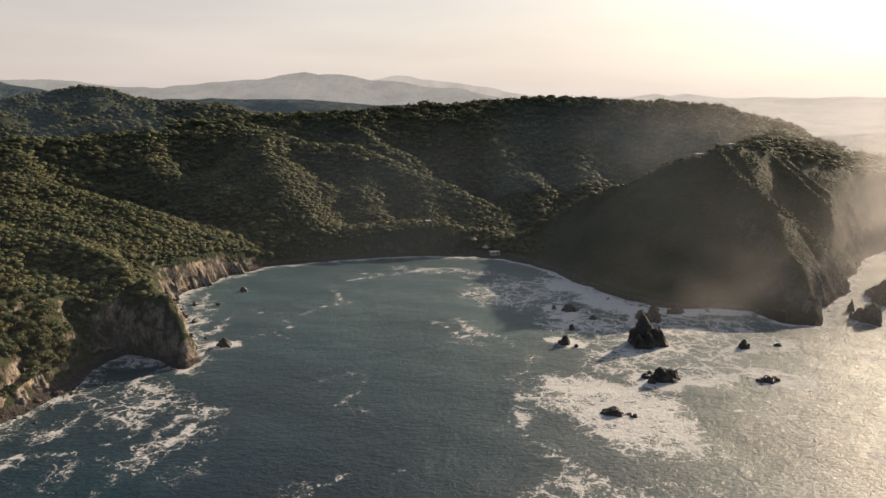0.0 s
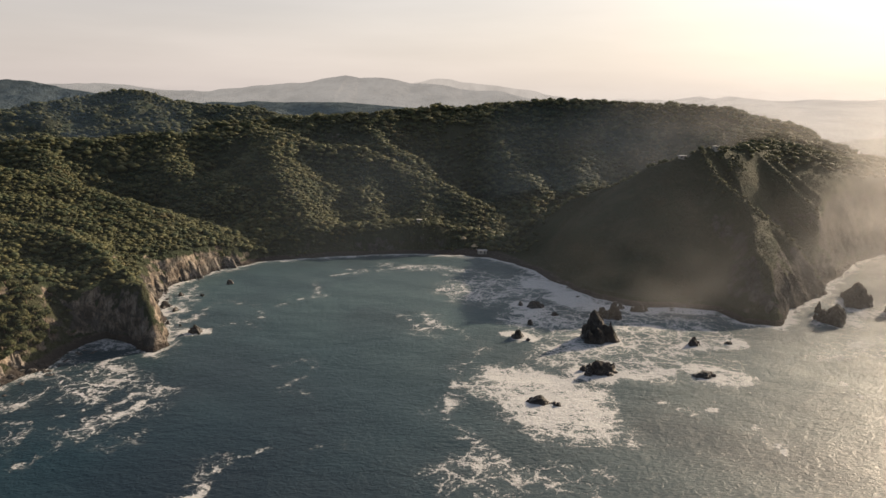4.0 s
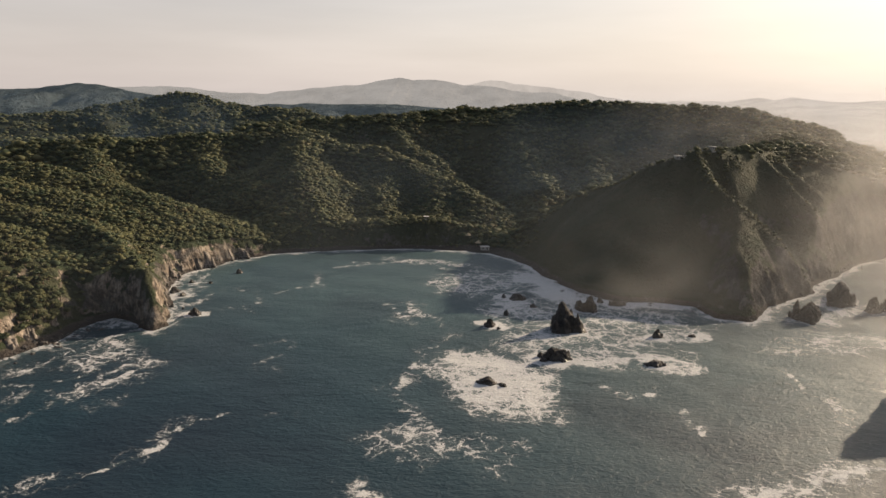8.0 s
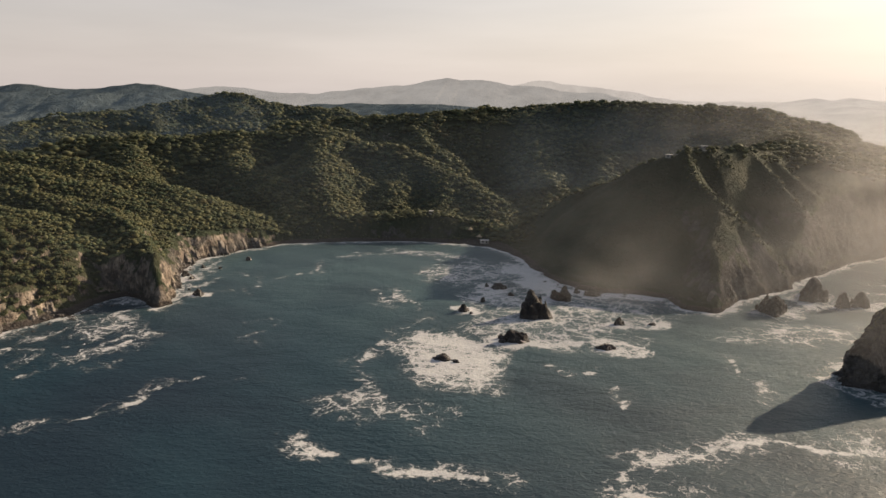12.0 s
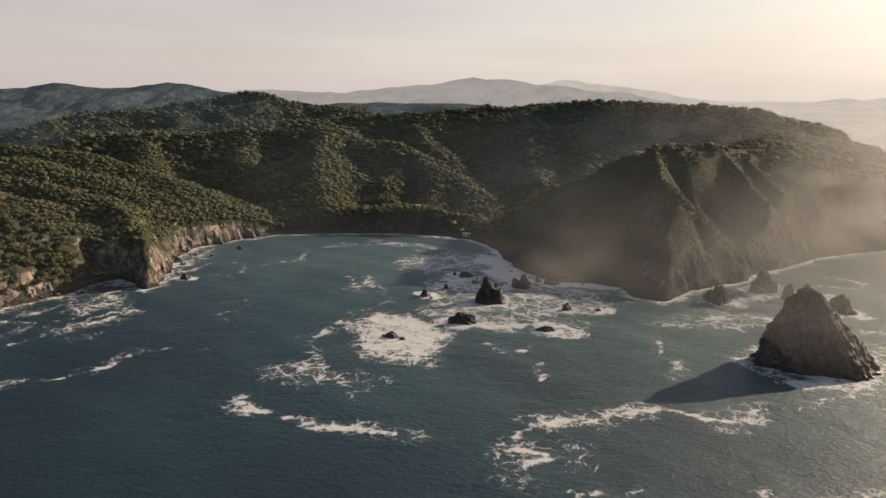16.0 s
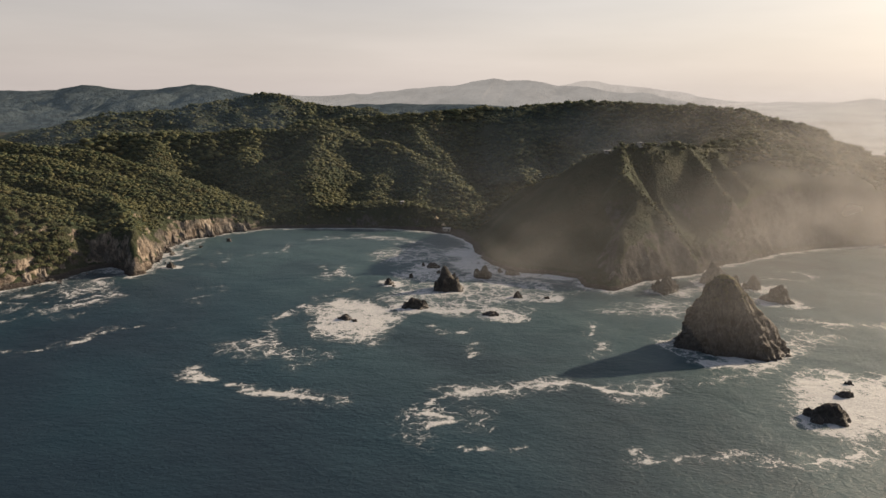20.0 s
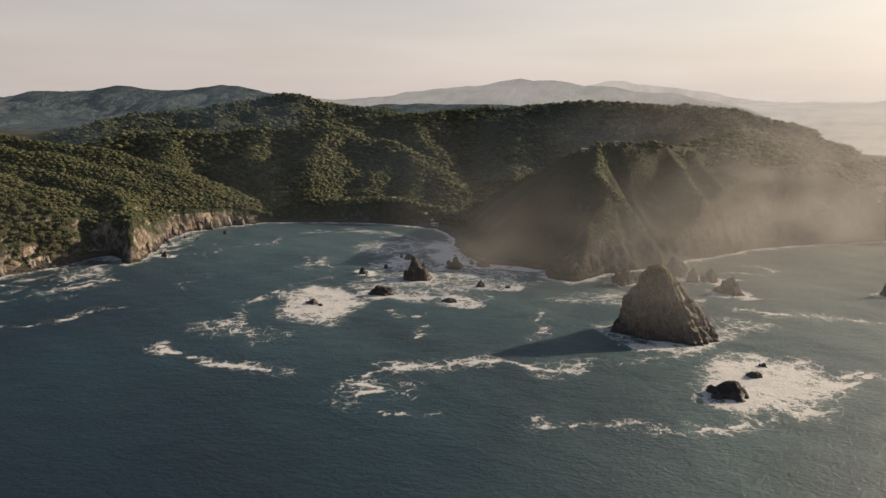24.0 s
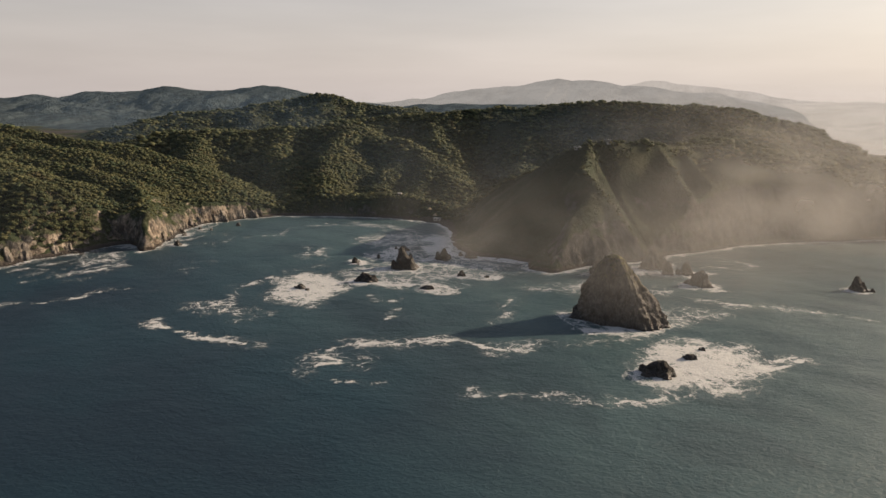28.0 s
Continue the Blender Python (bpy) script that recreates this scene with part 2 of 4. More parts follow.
# ---- materials ----
class Mat:
    """A node material in a few words."""

    def __init__(self, name, rough=0.9, spec=0.2):
        self.m = bpy.data.materials.new(name)
        self.m.use_nodes = True
        self.n, self.l = self.m.node_tree.nodes, self.m.node_tree.links
        self.b = self.n["Principled BSDF"]
        self.b.inputs["Roughness"].default_value = rough
        self.b.inputs["Specular IOR Level"].default_value = spec
        self.geo = self.n.new("ShaderNodeNewGeometry")
        self.pos = self.geo.outputs["Position"]

    def put(self, socket, value):
        if isinstance(value, bpy.types.NodeSocket):
            self.l.new(value, socket)
        else:
            socket.default_value = (*value, 1.0) if isinstance(value, tuple) and len(value) == 3 and len(socket.default_value) == 4 else value

    def noise(self, scale, detail=4, rough=0.55, bend=0.0, at=None, stretch=None):
        t = self.n.new("ShaderNodeTexNoise")
        at = at or self.pos
        if stretch:
            v = self.n.new("ShaderNodeVectorMath")
            v.operation = "MULTIPLY"
            self.l.new(at, v.inputs[0])
            v.inputs[1].default_value = stretch
            at = v.outputs[0]
        self.l.new(at, t.inputs["Vector"])
        for key, value in (("Scale", scale), ("Detail", detail), ("Roughness", rough), ("Distortion", bend)):
            t.inputs[key].default_value = value
        return t.outputs["Fac"]

    def net(self, scale, bend):
        """Distance to the edges of a net of bent cells."""
        n, v, w, t = (self.n.new("ShaderNode" + k) for k in ("TexNoise", "VectorMath", "VectorMath", "TexVoronoi"))
        self.l.new(self.pos, n.inputs["Vector"])
        n.inputs["Scale"].default_value, n.inputs["Detail"].default_value, n.inputs["Roughness"].default_value = scale * 0.8, 5, 0.65
        v.operation, w.operation = "SUBTRACT", "MULTIPLY_ADD"
        self.l.new(n.outputs["Color"], v.inputs[0])
        v.inputs[1].default_value = (0.5, 0.5, 0.5)
        self.l.new(v.outputs[0], w.inputs[0])
        w.inputs[1].default_value = (bend, bend, 0)
        self.l.new(self.pos, w.inputs[2])
        t.feature = "DISTANCE_TO_EDGE"
        t.inputs["Scale"].default_value = scale
        self.l.new(w.outputs[0], t.inputs["Vector"])
        return t.outputs["Distance"]

    def math(self, op, a, b=0.0, c=None, clamp=False):
        t = self.n.new("ShaderNodeMath")
        t.operation, t.use_clamp = op, clamp
        self.put(t.inputs[0], a)
        self.put(t.inputs[1], b)
        if c is not None:
            self.put(t.inputs[2], c)
        return t.outputs[0]

    def ease(self, value, lo, hi, a=0.0, b=1.0):
        t = self.n.new("ShaderNodeMapRange")
        t.interpolation_type = "SMOOTHSTEP"
        self.put(t.inputs["Value"], value)
        for key, v in (("From Min", lo), ("From Max", hi), ("To Min", a), ("To Max", b)):
            self.put(t.inputs[key], v)
        return t.outputs["Result"]

    def mix(self, fac, a, b):
        t = self.n.new("ShaderNodeMix")
        t.data_type = "RGBA"
        self.put(t.inputs[0], fac)
        self.put(t.inputs[6], a)
        self.put(t.inputs[7], b)
        return t.outputs[2]

    def part_of(self, vector, axis):
        t = self.n.new("ShaderNodeSeparateXYZ")
        self.l.new(vector, t.inputs[0])
        return t.outputs[axis]

    def bump(self, h, strength=0.5, depth=0.3):
        t = self.n.new("ShaderNodeBump")
        self.put(t.inputs["Height"], h)
        t.inputs["Strength"].default_value, t.inputs["Distance"].default_value = strength, depth
        self.l.new(t.outputs[0], self.b.inputs["Normal"])

    def colour(self, c):
        self.put(self.b.inputs["Base Color"], c)
        return self


def rock_colours(m, pale, dark, brown):
    """Layered, stained rock: bands, blotches and a wet foot near the sea."""
    blotch = m.ease(m.noise(0.11, 6, 0.6, 0.6), 0.4, 0.62)
    bands = m.ease(m.noise(0.4, 6, 0.65, 1.4, stretch=(1.0, 1.0, 0.38)), 0.42, 0.6)
    c = m.mix(bands, m.mix(blotch, pale, brown), m.mix(blotch, brown, dark))
    c = m.mix(m.ease(m.noise(1.3, 6, 0.7), 0.5, 0.72), c, dark)
    wet = m.ease(m.math("ADD", m.part_of(m.pos, 2), m.math("MULTIPLY", m.noise(0.3, 3), -3.0)), -0.6, 1.8, 1.0, 0.0)
    return m.mix(wet, c, (0.035, 0.03, 0.026)), wet


def land_material():
    m = Mat("land", 0.95, 0.1)
    up = m.part_of(m.geo.outputs["Normal"], 2)
    z = m.part_of(m.pos, 2)
    patch = m.noise(0.03, 5, 0.6)
    grass = m.mix(m.ease(patch, 0.42, 0.6), (0.023, 0.032, 0.017), (0.044, 0.045, 0.026))
    grass = m.mix(m.ease(m.noise(0.5, 6, 0.7), 0.42, 0.66), grass, (0.028, 0.031, 0.017))
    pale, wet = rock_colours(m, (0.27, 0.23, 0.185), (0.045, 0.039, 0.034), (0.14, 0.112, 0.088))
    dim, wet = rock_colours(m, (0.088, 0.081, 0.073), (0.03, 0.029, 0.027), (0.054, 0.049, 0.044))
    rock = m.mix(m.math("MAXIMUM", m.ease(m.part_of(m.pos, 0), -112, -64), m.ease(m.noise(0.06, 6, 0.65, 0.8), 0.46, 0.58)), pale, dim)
    up = m.math("ADD", up, m.ease(m.part_of(m.pos, 0), -112, -80, 0.0, 0.14))
    nose = m.math("MULTIPLY", m.ease(m.part_of(m.pos, 0), 185, 206), m.ease(z, 56, 34))
    up = m.math("SUBTRACT", up, m.math("MULTIPLY", nose, 0.24))
    edge = m.math("ADD", up, m.math("MULTIPLY", m.math("SUBTRACT", m.noise(0.2, 7, 0.68), 0.5), 0.75))
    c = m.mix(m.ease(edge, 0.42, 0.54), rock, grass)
    low = m.ease(m.math("ADD", z, m.math("MULTIPLY", m.noise(0.15, 4), 1.4)), 2.6, 3.6, 1.0, 0.0)
    sand = m.mix(m.ease(m.noise(0.6, 6, 0.7), 0.4, 0.65), (0.085, 0.07, 0.056), (0.045, 0.038, 0.032))
    c = m.mix(low, c, m.mix(wet, sand, (0.04, 0.034, 0.03)))
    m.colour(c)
    h = m.math("ADD", m.noise(0.45, 8, 0.65, 0.5), m.math("MULTIPLY", m.noise(0.12, 4, 0.6, 1.0, stretch=(1, 1, 0.35)), 1.6))
    m.bump(h, 1.0, 1.8)
    return m.m


def rock_material(name="sea_rock", k=1.0, mossy=False):
    m = Mat(name, 0.75, 0.35)
    c, wet = rock_colours(m, (0.215 * k, 0.185 * k, 0.155 * k), (0.05 * k, 0.045 * k, 0.04 * k), (0.115 * k, 0.097 * k, 0.079 * k))
    m.put(m.b.inputs["Roughness"], m.ease(wet, 0, 1, 0.85, 0.35))
    if mossy:
        up = m.part_of(m.geo.outputs["Normal"], 2)
        high = m.ease(m.part_of(m.pos, 2), 14, 34)
        green = m.math("MULTIPLY", m.ease(m.math("ADD", up, m.noise(0.4, 5)), 0.85, 1.25), high)
        c = m.mix(green, c, (0.10, 0.085, 0.03))
    m.colour(c)
    m.bump(m.math("ADD", m.noise(0.8, 9, 0.68, 0.8), m.math("MULTIPLY", m.noise(0.22, 4, 0.6, 1.5, stretch=(1, 1, 0.3)), 1.5)), 1.0, 0.8)
    return m.m


def leaf_material(name, base, warm, dark):
    m = Mat(name, 0.75, 0.15)
    tree = m.noise(0.2, 3, 0.6)
    c = m.mix(m.ease(tree, 0.38, 0.64), base, warm)
    c = m.mix(m.ease(m.noise(0.022, 4, 0.6), 0.44, 0.62), c, m.mix(0.55, c, warm))
    dry = m.ease(m.noise(0.035, 5, 0.7, 0.5), 0.56, 0.68)
    c = m.mix(m.math("MULTIPLY", dry, 0.55), c, tuple(v * k for v, k in zip(warm, (1.1, 0.85, 0.95))))
    c = m.mix(m.math("MULTIPLY", m.geo.outputs["Random Per Island"], 0.45), c, dark)
    m.colour(c)
    t = m.n.new("ShaderNodeBsdfTranslucent")
    m.put(t.inputs["Color"], c)
    mix = m.n.new("ShaderNodeMixShader")
    mix.inputs[0].default_value = 0.32
    m.l.new(m.b.outputs[0], mix.inputs[1])
    m.l.new(t.outputs[0], mix.inputs[2])
    m.l.new(mix.outputs[0], m.n["Material Output"].inputs["Surface"])
    return m.m


def sea_material():
    m = Mat("sea_water", 0.3, 0.5)
    m.b.inputs["IOR"].default_value = 1.333
    deep = m.mix(m.ease(m.noise(0.006, 3, 0.5), 0.4, 0.62), (0.0014, 0.0102, 0.018), (0.0029, 0.0192, 0.0285))
    at = m.n.new("ShaderNodeAttribute")
    at.attribute_name = "foam"
    amount = at.outputs["Fac"]
    murk_glare_in = m.n.new("ShaderNodeAttribute")
    murk_glare_in.attribute_name = "murk_glare"
    # lightens the murky bay, and paints glare into the eastern sea's colour
    lightened = m.math("MULTIPLY", murk_glare_in.outputs["Fac"], m.ease(m.noise(0.016, 5, 0.6, 0.8), 0.3, 0.62, 0.55, 1.1))
    deep = m.mix(lightened, deep, (0.024, 0.05, 0.055))
    milky = m.mix(m.ease(amount, 0.1, 1.1), deep, (0.1, 0.135, 0.125))
    wide_net, fine_net = m.net(0.12, 18.0), m.net(0.4, 6.5)
    lace = m.math("MINIMUM", m.math("MULTIPLY", wide_net, 1.5), m.math("MULTIPLY_ADD", fine_net, 1.2, 0.1))
    lace = m.math("ADD", lace, m.math("MULTIPLY", m.math("SUBTRACT", m.noise(0.8, 7, 0.78), 0.5), 0.95))
    lace = m.math("ADD", lace, m.math("MULTIPLY", m.math("SUBTRACT", m.noise(0.07, 3, 0.6), 0.5), 0.5))
    over = m.math("SUBTRACT", m.math("MULTIPLY_ADD", amount, 0.76, -0.1), lace)
    foam = m.math("MULTIPLY", m.ease(over, -0.06, 0.12), m.ease(amount, 0.04, 0.16))
    c = m.mix(foam, milky, m.mix(m.ease(m.noise(1.1, 5, 0.7), 0.35, 0.7), (0.42, 0.41, 0.395), (0.26, 0.275, 0.27)))
    m.colour(c)
    m.put(m.b.inputs["Roughness"], m.mix(foam, (0.57, 0.57, 0.57), (0.9, 0.9, 0.9)))
    swell = m.noise(0.09, 3, 0.5, 0.4, stretch=(1.0, 1.5, 1.0))
    chop = m.noise(0.42, 5, 0.6, 0.6, stretch=(1.0, 1.3, 1.0))
    h = m.math("ADD", m.math("MULTIPLY", swell, 0.9), m.math("MULTIPLY", chop, 0.85))
    m.bump(m.math("ADD", h, m.math("MULTIPLY", foam, 0.12)), 0.55, 1.0)
    return m.m


def plain_material(name, colour, rough=0.8, wear=0.3, scale=1.5):
    m = Mat(name, rough, 0.25)
    worn = tuple(v * 0.6 for v in colour)
    m.colour(m.mix(m.math("MULTIPLY", m.ease(m.noise(scale, 6, 0.65), 0.4, 0.7), wear), colour, worn))
    m.bump(m.noise(scale * 4, 5), 0.3, 0.03)
    return m.m


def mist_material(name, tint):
    """A tinted see-through sheet that stands in for mist, as thick as the veil is at each place."""
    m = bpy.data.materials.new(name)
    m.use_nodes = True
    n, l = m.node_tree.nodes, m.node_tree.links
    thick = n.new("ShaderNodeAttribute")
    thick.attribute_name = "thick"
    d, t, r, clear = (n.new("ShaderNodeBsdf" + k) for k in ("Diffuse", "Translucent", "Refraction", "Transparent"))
    sheet_scatter, onward, mix = (n.new("ShaderNodeMixShader") for k in range(3))
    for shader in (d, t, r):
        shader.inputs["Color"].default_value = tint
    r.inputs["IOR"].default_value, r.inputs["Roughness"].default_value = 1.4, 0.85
    sheet_scatter.inputs[0].default_value, onward.inputs[0].default_value = 0.75, 0.5
    l.new(d.outputs[0], sheet_scatter.inputs[1])
    l.new(t.outputs[0], sheet_scatter.inputs[2])
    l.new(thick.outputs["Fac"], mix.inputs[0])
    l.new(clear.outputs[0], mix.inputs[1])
    l.new(sheet_scatter.outputs[0], onward.inputs[1])
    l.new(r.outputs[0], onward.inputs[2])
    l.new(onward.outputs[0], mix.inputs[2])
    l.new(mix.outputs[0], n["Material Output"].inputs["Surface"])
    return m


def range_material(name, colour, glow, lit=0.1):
    """Far mountains as a plain backdrop: distance haze is put into a pale colour and a glow."""
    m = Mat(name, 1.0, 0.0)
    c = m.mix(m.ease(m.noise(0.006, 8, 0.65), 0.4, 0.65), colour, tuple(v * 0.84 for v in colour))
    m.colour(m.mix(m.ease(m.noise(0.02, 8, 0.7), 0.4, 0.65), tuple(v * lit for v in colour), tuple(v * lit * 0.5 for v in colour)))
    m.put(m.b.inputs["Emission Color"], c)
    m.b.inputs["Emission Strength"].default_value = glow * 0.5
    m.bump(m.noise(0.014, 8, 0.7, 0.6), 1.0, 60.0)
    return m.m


LAND, SEA, ROCK, STACK = land_material(), sea_material(), rock_material("sea_rock", 0.26), rock_material("stack_rock", 0.52, True)
LEAF = leaf_material("forest_leaves", (0.043, 0.061, 0.03), (0.112, 0.106, 0.046), (0.024, 0.034, 0.022))
SCRUB = leaf_material("scrub_leaves", (0.03, 0.038, 0.023), (0.058, 0.058, 0.03), (0.02, 0.025, 0.016))
BARK = plain_material("bark", (0.16, 0.12, 0.09), 0.95, 0.6, 3)
# tints of the see-through sheets that stand in for mist and haze
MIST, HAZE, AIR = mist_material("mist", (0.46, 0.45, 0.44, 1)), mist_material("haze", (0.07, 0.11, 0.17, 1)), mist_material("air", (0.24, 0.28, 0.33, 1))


# ---- helpers for meshes ----
def mesh_from(name, verts, faces, material, smooth=True):
    """A mesh from arrays of corners and of faces with equally many corners each."""
    me = bpy.data.meshes.new(name)
    verts, faces = np.asarray(verts, np.float32), np.asarray(faces, np.int32)
    me.vertices.add(len(verts))
    me.vertices.foreach_set("co", verts.ravel())
    k = faces.shape[1]
    me.loops.add(faces.size)
    me.loops.foreach_set("vertex_index", faces.ravel())
    me.polygons.add(len(faces))
    me.polygons.foreach_set("loop_start", np.arange(0, faces.size, k, dtype=np.int32))
    me.polygons.foreach_set("use_smooth", np.full(len(faces), smooth))
    me.update(calc_edges=True)
    me.materials.append(material)
    return me


def part(name, bm, material, parent, label=""):
    """Links a bmesh as one mesh object under a thing or a part."""
    me = bpy.data.meshes.new(name)
    bm.to_mesh(me)
    bm.free()
    me.materials.append(material)
    ob = new(name, me)
    ob.parent = parent
    return tagged(ob, label) if label else ob


def grid_faces(nx, ny):
    i = np.arange(nx * ny).reshape(ny, nx)
    return np.stack([i[:-1, :-1], i[:-1, 1:], i[1:, 1:], i[1:, :-1]], -1).reshape(-1, 4)


def spans(*runs):
    """Grid lines: runs of (start, end, step), joined."""
    out = [np.arange(a, b, s, dtype=float) for a, b, s in runs]
    return np.concatenate(out + [[runs[-1][1]]])


# ---- the land ----
gx = spans((-3400, -900, 50), (-900, -430, 10), (-430, -172, 3.2), (-172, -92, 1.5), (-92, 60, 3), (60, 310, 2.5), (310, 520, 4), (520, 1000, 20), (1000, 4600, 120))
gy = spans((-700, 120, 40), (120, 200, 5), (200, 480, 1.9), (480, 640, 2.6), (640, 960, 4), (960, 1300, 9), (1300, 1800, 14), (1800, 2600, 60))
X, Y = np.meshgrid(gx, gy)
H, D = height(X, Y)
gyy, gxx = np.gradient(H, gy, gx)
steep = step(0.7, 1.8, np.hypot(gxx, gyy)) * (D > 0) * (1 - 0.75 * step(80, 120, X) * step(9, 24, H))
crag = 0.6 * fbm(X + 0.7 * H, Y - 0.6 * H, 9, 4, 71) + 0.9 * fbm(X - 0.3 * H, Y + 0.4 * H, 5.5, 3, 73, True)
V = np.stack([X - steep * gxx / (np.hypot(gxx, gyy) + 0.1) * 4.6 * crag, Y - steep * gyy / (np.hypot(gxx, gyy) + 0.1) * 4.6 * crag, H + (0.25 + 0.9 * (X < -90) * step(14, 3, D)) * fbm(X, Y, 3.4, 2, 3) * (D > 1)], -1)
F = grid_faces(len(gx), len(gy))
keep = (H.ravel()[F] > -6).any(1)
F = F[keep]
used = np.zeros(X.size, bool)
used[F] = True
index = np.cumsum(used) - 1
ground = new("ground", mesh_from("ground", V.reshape(-1, 3)[used], index[F], LAND))
tagged(ground, "steep green coastal hills with bare pale cliffs and a dark beach", "ground", kind="structure")

# ---- the sea ----
# threads of foam: strength, half width, then x, y along the thread
THREADS = [
    (0.62, 3.2, [(-62, 147), (-48, 158), (-39, 175), (-35, 192)]), (0.42, 1.8, [(-35, 192), (-22, 204), (0, 209), (14, 214)]),
    (0.95, 2.4, [(37, 166), (42, 160), (52, 155), (64, 150), (84, 148), (98, 150), (112, 148)]),
    (0.95, 4.2, [(156, 137), (166, 148), (152, 152), (157, 166)]), (0.9, 3.0, [(157, 166), (166, 180), (177, 178), (188, 187), (201, 193), (214, 195), (226, 188), (243, 209)]),
    (0.45, 2.4, [(44, 192), (46, 184), (54, 180), (62, 197), (82, 176), (88, 182), (72, 207), (90, 194)]), (0.55, 2.2, [(33, 234), (52, 209), (71, 196)]),
    (0.62, 2.4, [(33, 239), (40, 266), (39, 285), (48, 316), (44, 341), (23, 342), (9, 358)]), (0.5, 3.4, [(2, 361), (24, 366), (26, 332), (14, 347)]),
    (0.7, 2.0, [(123, 255), (130, 247), (146, 255)]), (0.6, 2.2, [(151, 208), (153, 223), (149, 237)]), (0.62, 2.2, [(207, 285), (209, 263), (216, 249), (208, 232)]),
    (0.95, 2.4, [(320, 210), (335, 220), (349, 223), (361, 237), (359, 243), (348, 229), (338, 214), (339, 198), (334, 187), (318, 177), (303, 160), (287, 150)]),
    (0.62, 1.8, [(229, 139), (238, 132), (248, 138), (262, 145), (277, 144)]), (0.5, 2.0, [(174, 128), (179, 125), (188, 128)]),
    (0.6, 3.2, [(316, 328), (331, 328), (350, 329), (371, 333), (398, 327)]), (0.8, 2.2, [(316, 425), (333, 424), (347, 440), (337, 456), (321, 453)]),
    (0.55, 5.0, [(288, 271), (305, 273), (284, 236), (263, 222)]), (0.45, 2.0, [(398, 327), (430, 325), (470, 335)]),
]
THREADS_WEST = [
    (0.75, 3.0, [(-104, 188), (-97, 198), (-96, 220), (-83, 234), (-80, 256), (-90, 262)]), (0.6, 5.0, [(-136, 219), (-117, 222), (-102, 234), (-106, 277)]),
    (0.6, 6.0, [(-134, 204), (-132, 222), (-131, 239), (-128, 274), (-118, 291)]), (0.62, 4.0, [(-112, 198), (-115, 219), (-100, 222), (-91, 239), (-87, 258)]),
    (0.6, 3.0, [(-96, 230), (-88, 248), (-89, 261), (-104, 274)]), (0.4, 4.5, [(-79, 205), (-70, 219), (-78, 254)]),
    (0.62, 2.6, [(-109, 346), (-107, 380), (-96, 385), (-79, 380), (-66, 352)]), (0.4, 2.0, [(-104, 334), (-90, 337), (-78, 346), (-59, 338)]),
    (0.6, 2.6, [(-65, 380), (-51, 409), (-59, 441), (-35, 464), (-17, 484)]), (0.55, 2.2, [(-22, 498), (3, 490), (29, 458)]), (0.35, 4.0, [(-43, 281), (-32, 293), (-24, 280), (-33, 258), (-21, 253)]),
    (0.55, 7.0, [(-114, 330), (-122, 358), (-128, 392), (-132, 420)]), (0.5, 2.0, [(-44, 476), (-20, 470), (10, 476)]), (0.36, 4.0, [(-130, 160), (-112, 175), (-90, 205)]),
]
# patches of white water: strength, x, y, half length, half width, turn
PATCHES = [(0.86, 75, 257, 42, 28, 117), (0.85, 116, 286, 28, 8, 8), (0.55, 104, 318, 36, 18, 20), (0.62, 84, 372, 30, 26, 50), (1.15, 110, 400, 34, 18, 118),
           (1.1, 92, 440, 28, 14, 118), (1.1, 150, 389, 46, 8, -2), (0.9, 156, 282, 14, 9, 0), (0.84, 318, 212, 42, 32, 70), (0.6, 246, 372, 22, 9, 30),
           (0.55, 290, 395, 36, 14, 20), (0.7, 292, 462, 26, 5, 52), (0.62, 355, 545, 44, 5, 40), (0.55, 282, 250, 18, 8, 60), (0.5, 160, 322, 22, 7, 10), (0.5, -124, 306, 12, 8, 30), (0.4, -112, 262, 20, 28, 15), (0.36, 50, 196, 24, 14, 0),
           (0.44, 130, 350, 70, 40, 10), (0.42, 60, 425, 42, 50, 0), (0.42, 120, 300, 60, 30, 0), (0.36, 250, 330, 60, 24, 20), (0.38, 300, 290, 50, 20, 30), (0.4, 20, 480, 50, 12, -10)]
# feet of the rocks that stand in the water: x, y, width
FEET_WEST = [(110, 333, 18.5), (104, 286, 15), (149, 285, 12.5), (125, 371, 12), (119, 373, 7), (82, 388, 11), (74, 391, 4), (77, 354, 4.2), (69, 331, 8.6), (74, 327, 3.5), (73, 252, 12.5), (80, 249, 4.5), (156, 327, 7.5), (174, 329, 5.5), (96, 288, 5), (99, 293, 3.4), (92, 371, 5.2)]
FEET_EAST = [(142, 384, 9), (132, 388, 5.4), (245, 369, 17.5), (240, 372, 10), (277, 407, 20), (289, 391, 10.5), (301, 397, 14), (311, 369, 20), (318, 364, 7), (409, 398, 12.5), (417, 397, 5), (302, 190, 16.5), (297, 186, 7), (314, 217, 8.5), (319, 232, 4.4), (246, 389, 4.6), (281, 422, 13)]
sx = spans((-4900, -900, 200), (-900, -190, 18), (-190, 480, 2.4), (480, 900, 14), (900, 4900, 160))
sy = spans((-4900, -600, 200), (-600, 60, 22), (60, 620, 2.4), (620, 900, 20), (900, 4900, 200))
SX, SY = np.meshgrid(sx, sy)
SH, SD = height(SX, SY)
off = -SD
wx, wy = SX + 8 * fbm(SX, SY, 22, 4, 81) + 2 * fbm(SX, SY, 7, 2, 83), SY + 8 * fbm(SX, SY, 20, 4, 91) + 2 * fbm(SX, SY, 7, 2, 93)
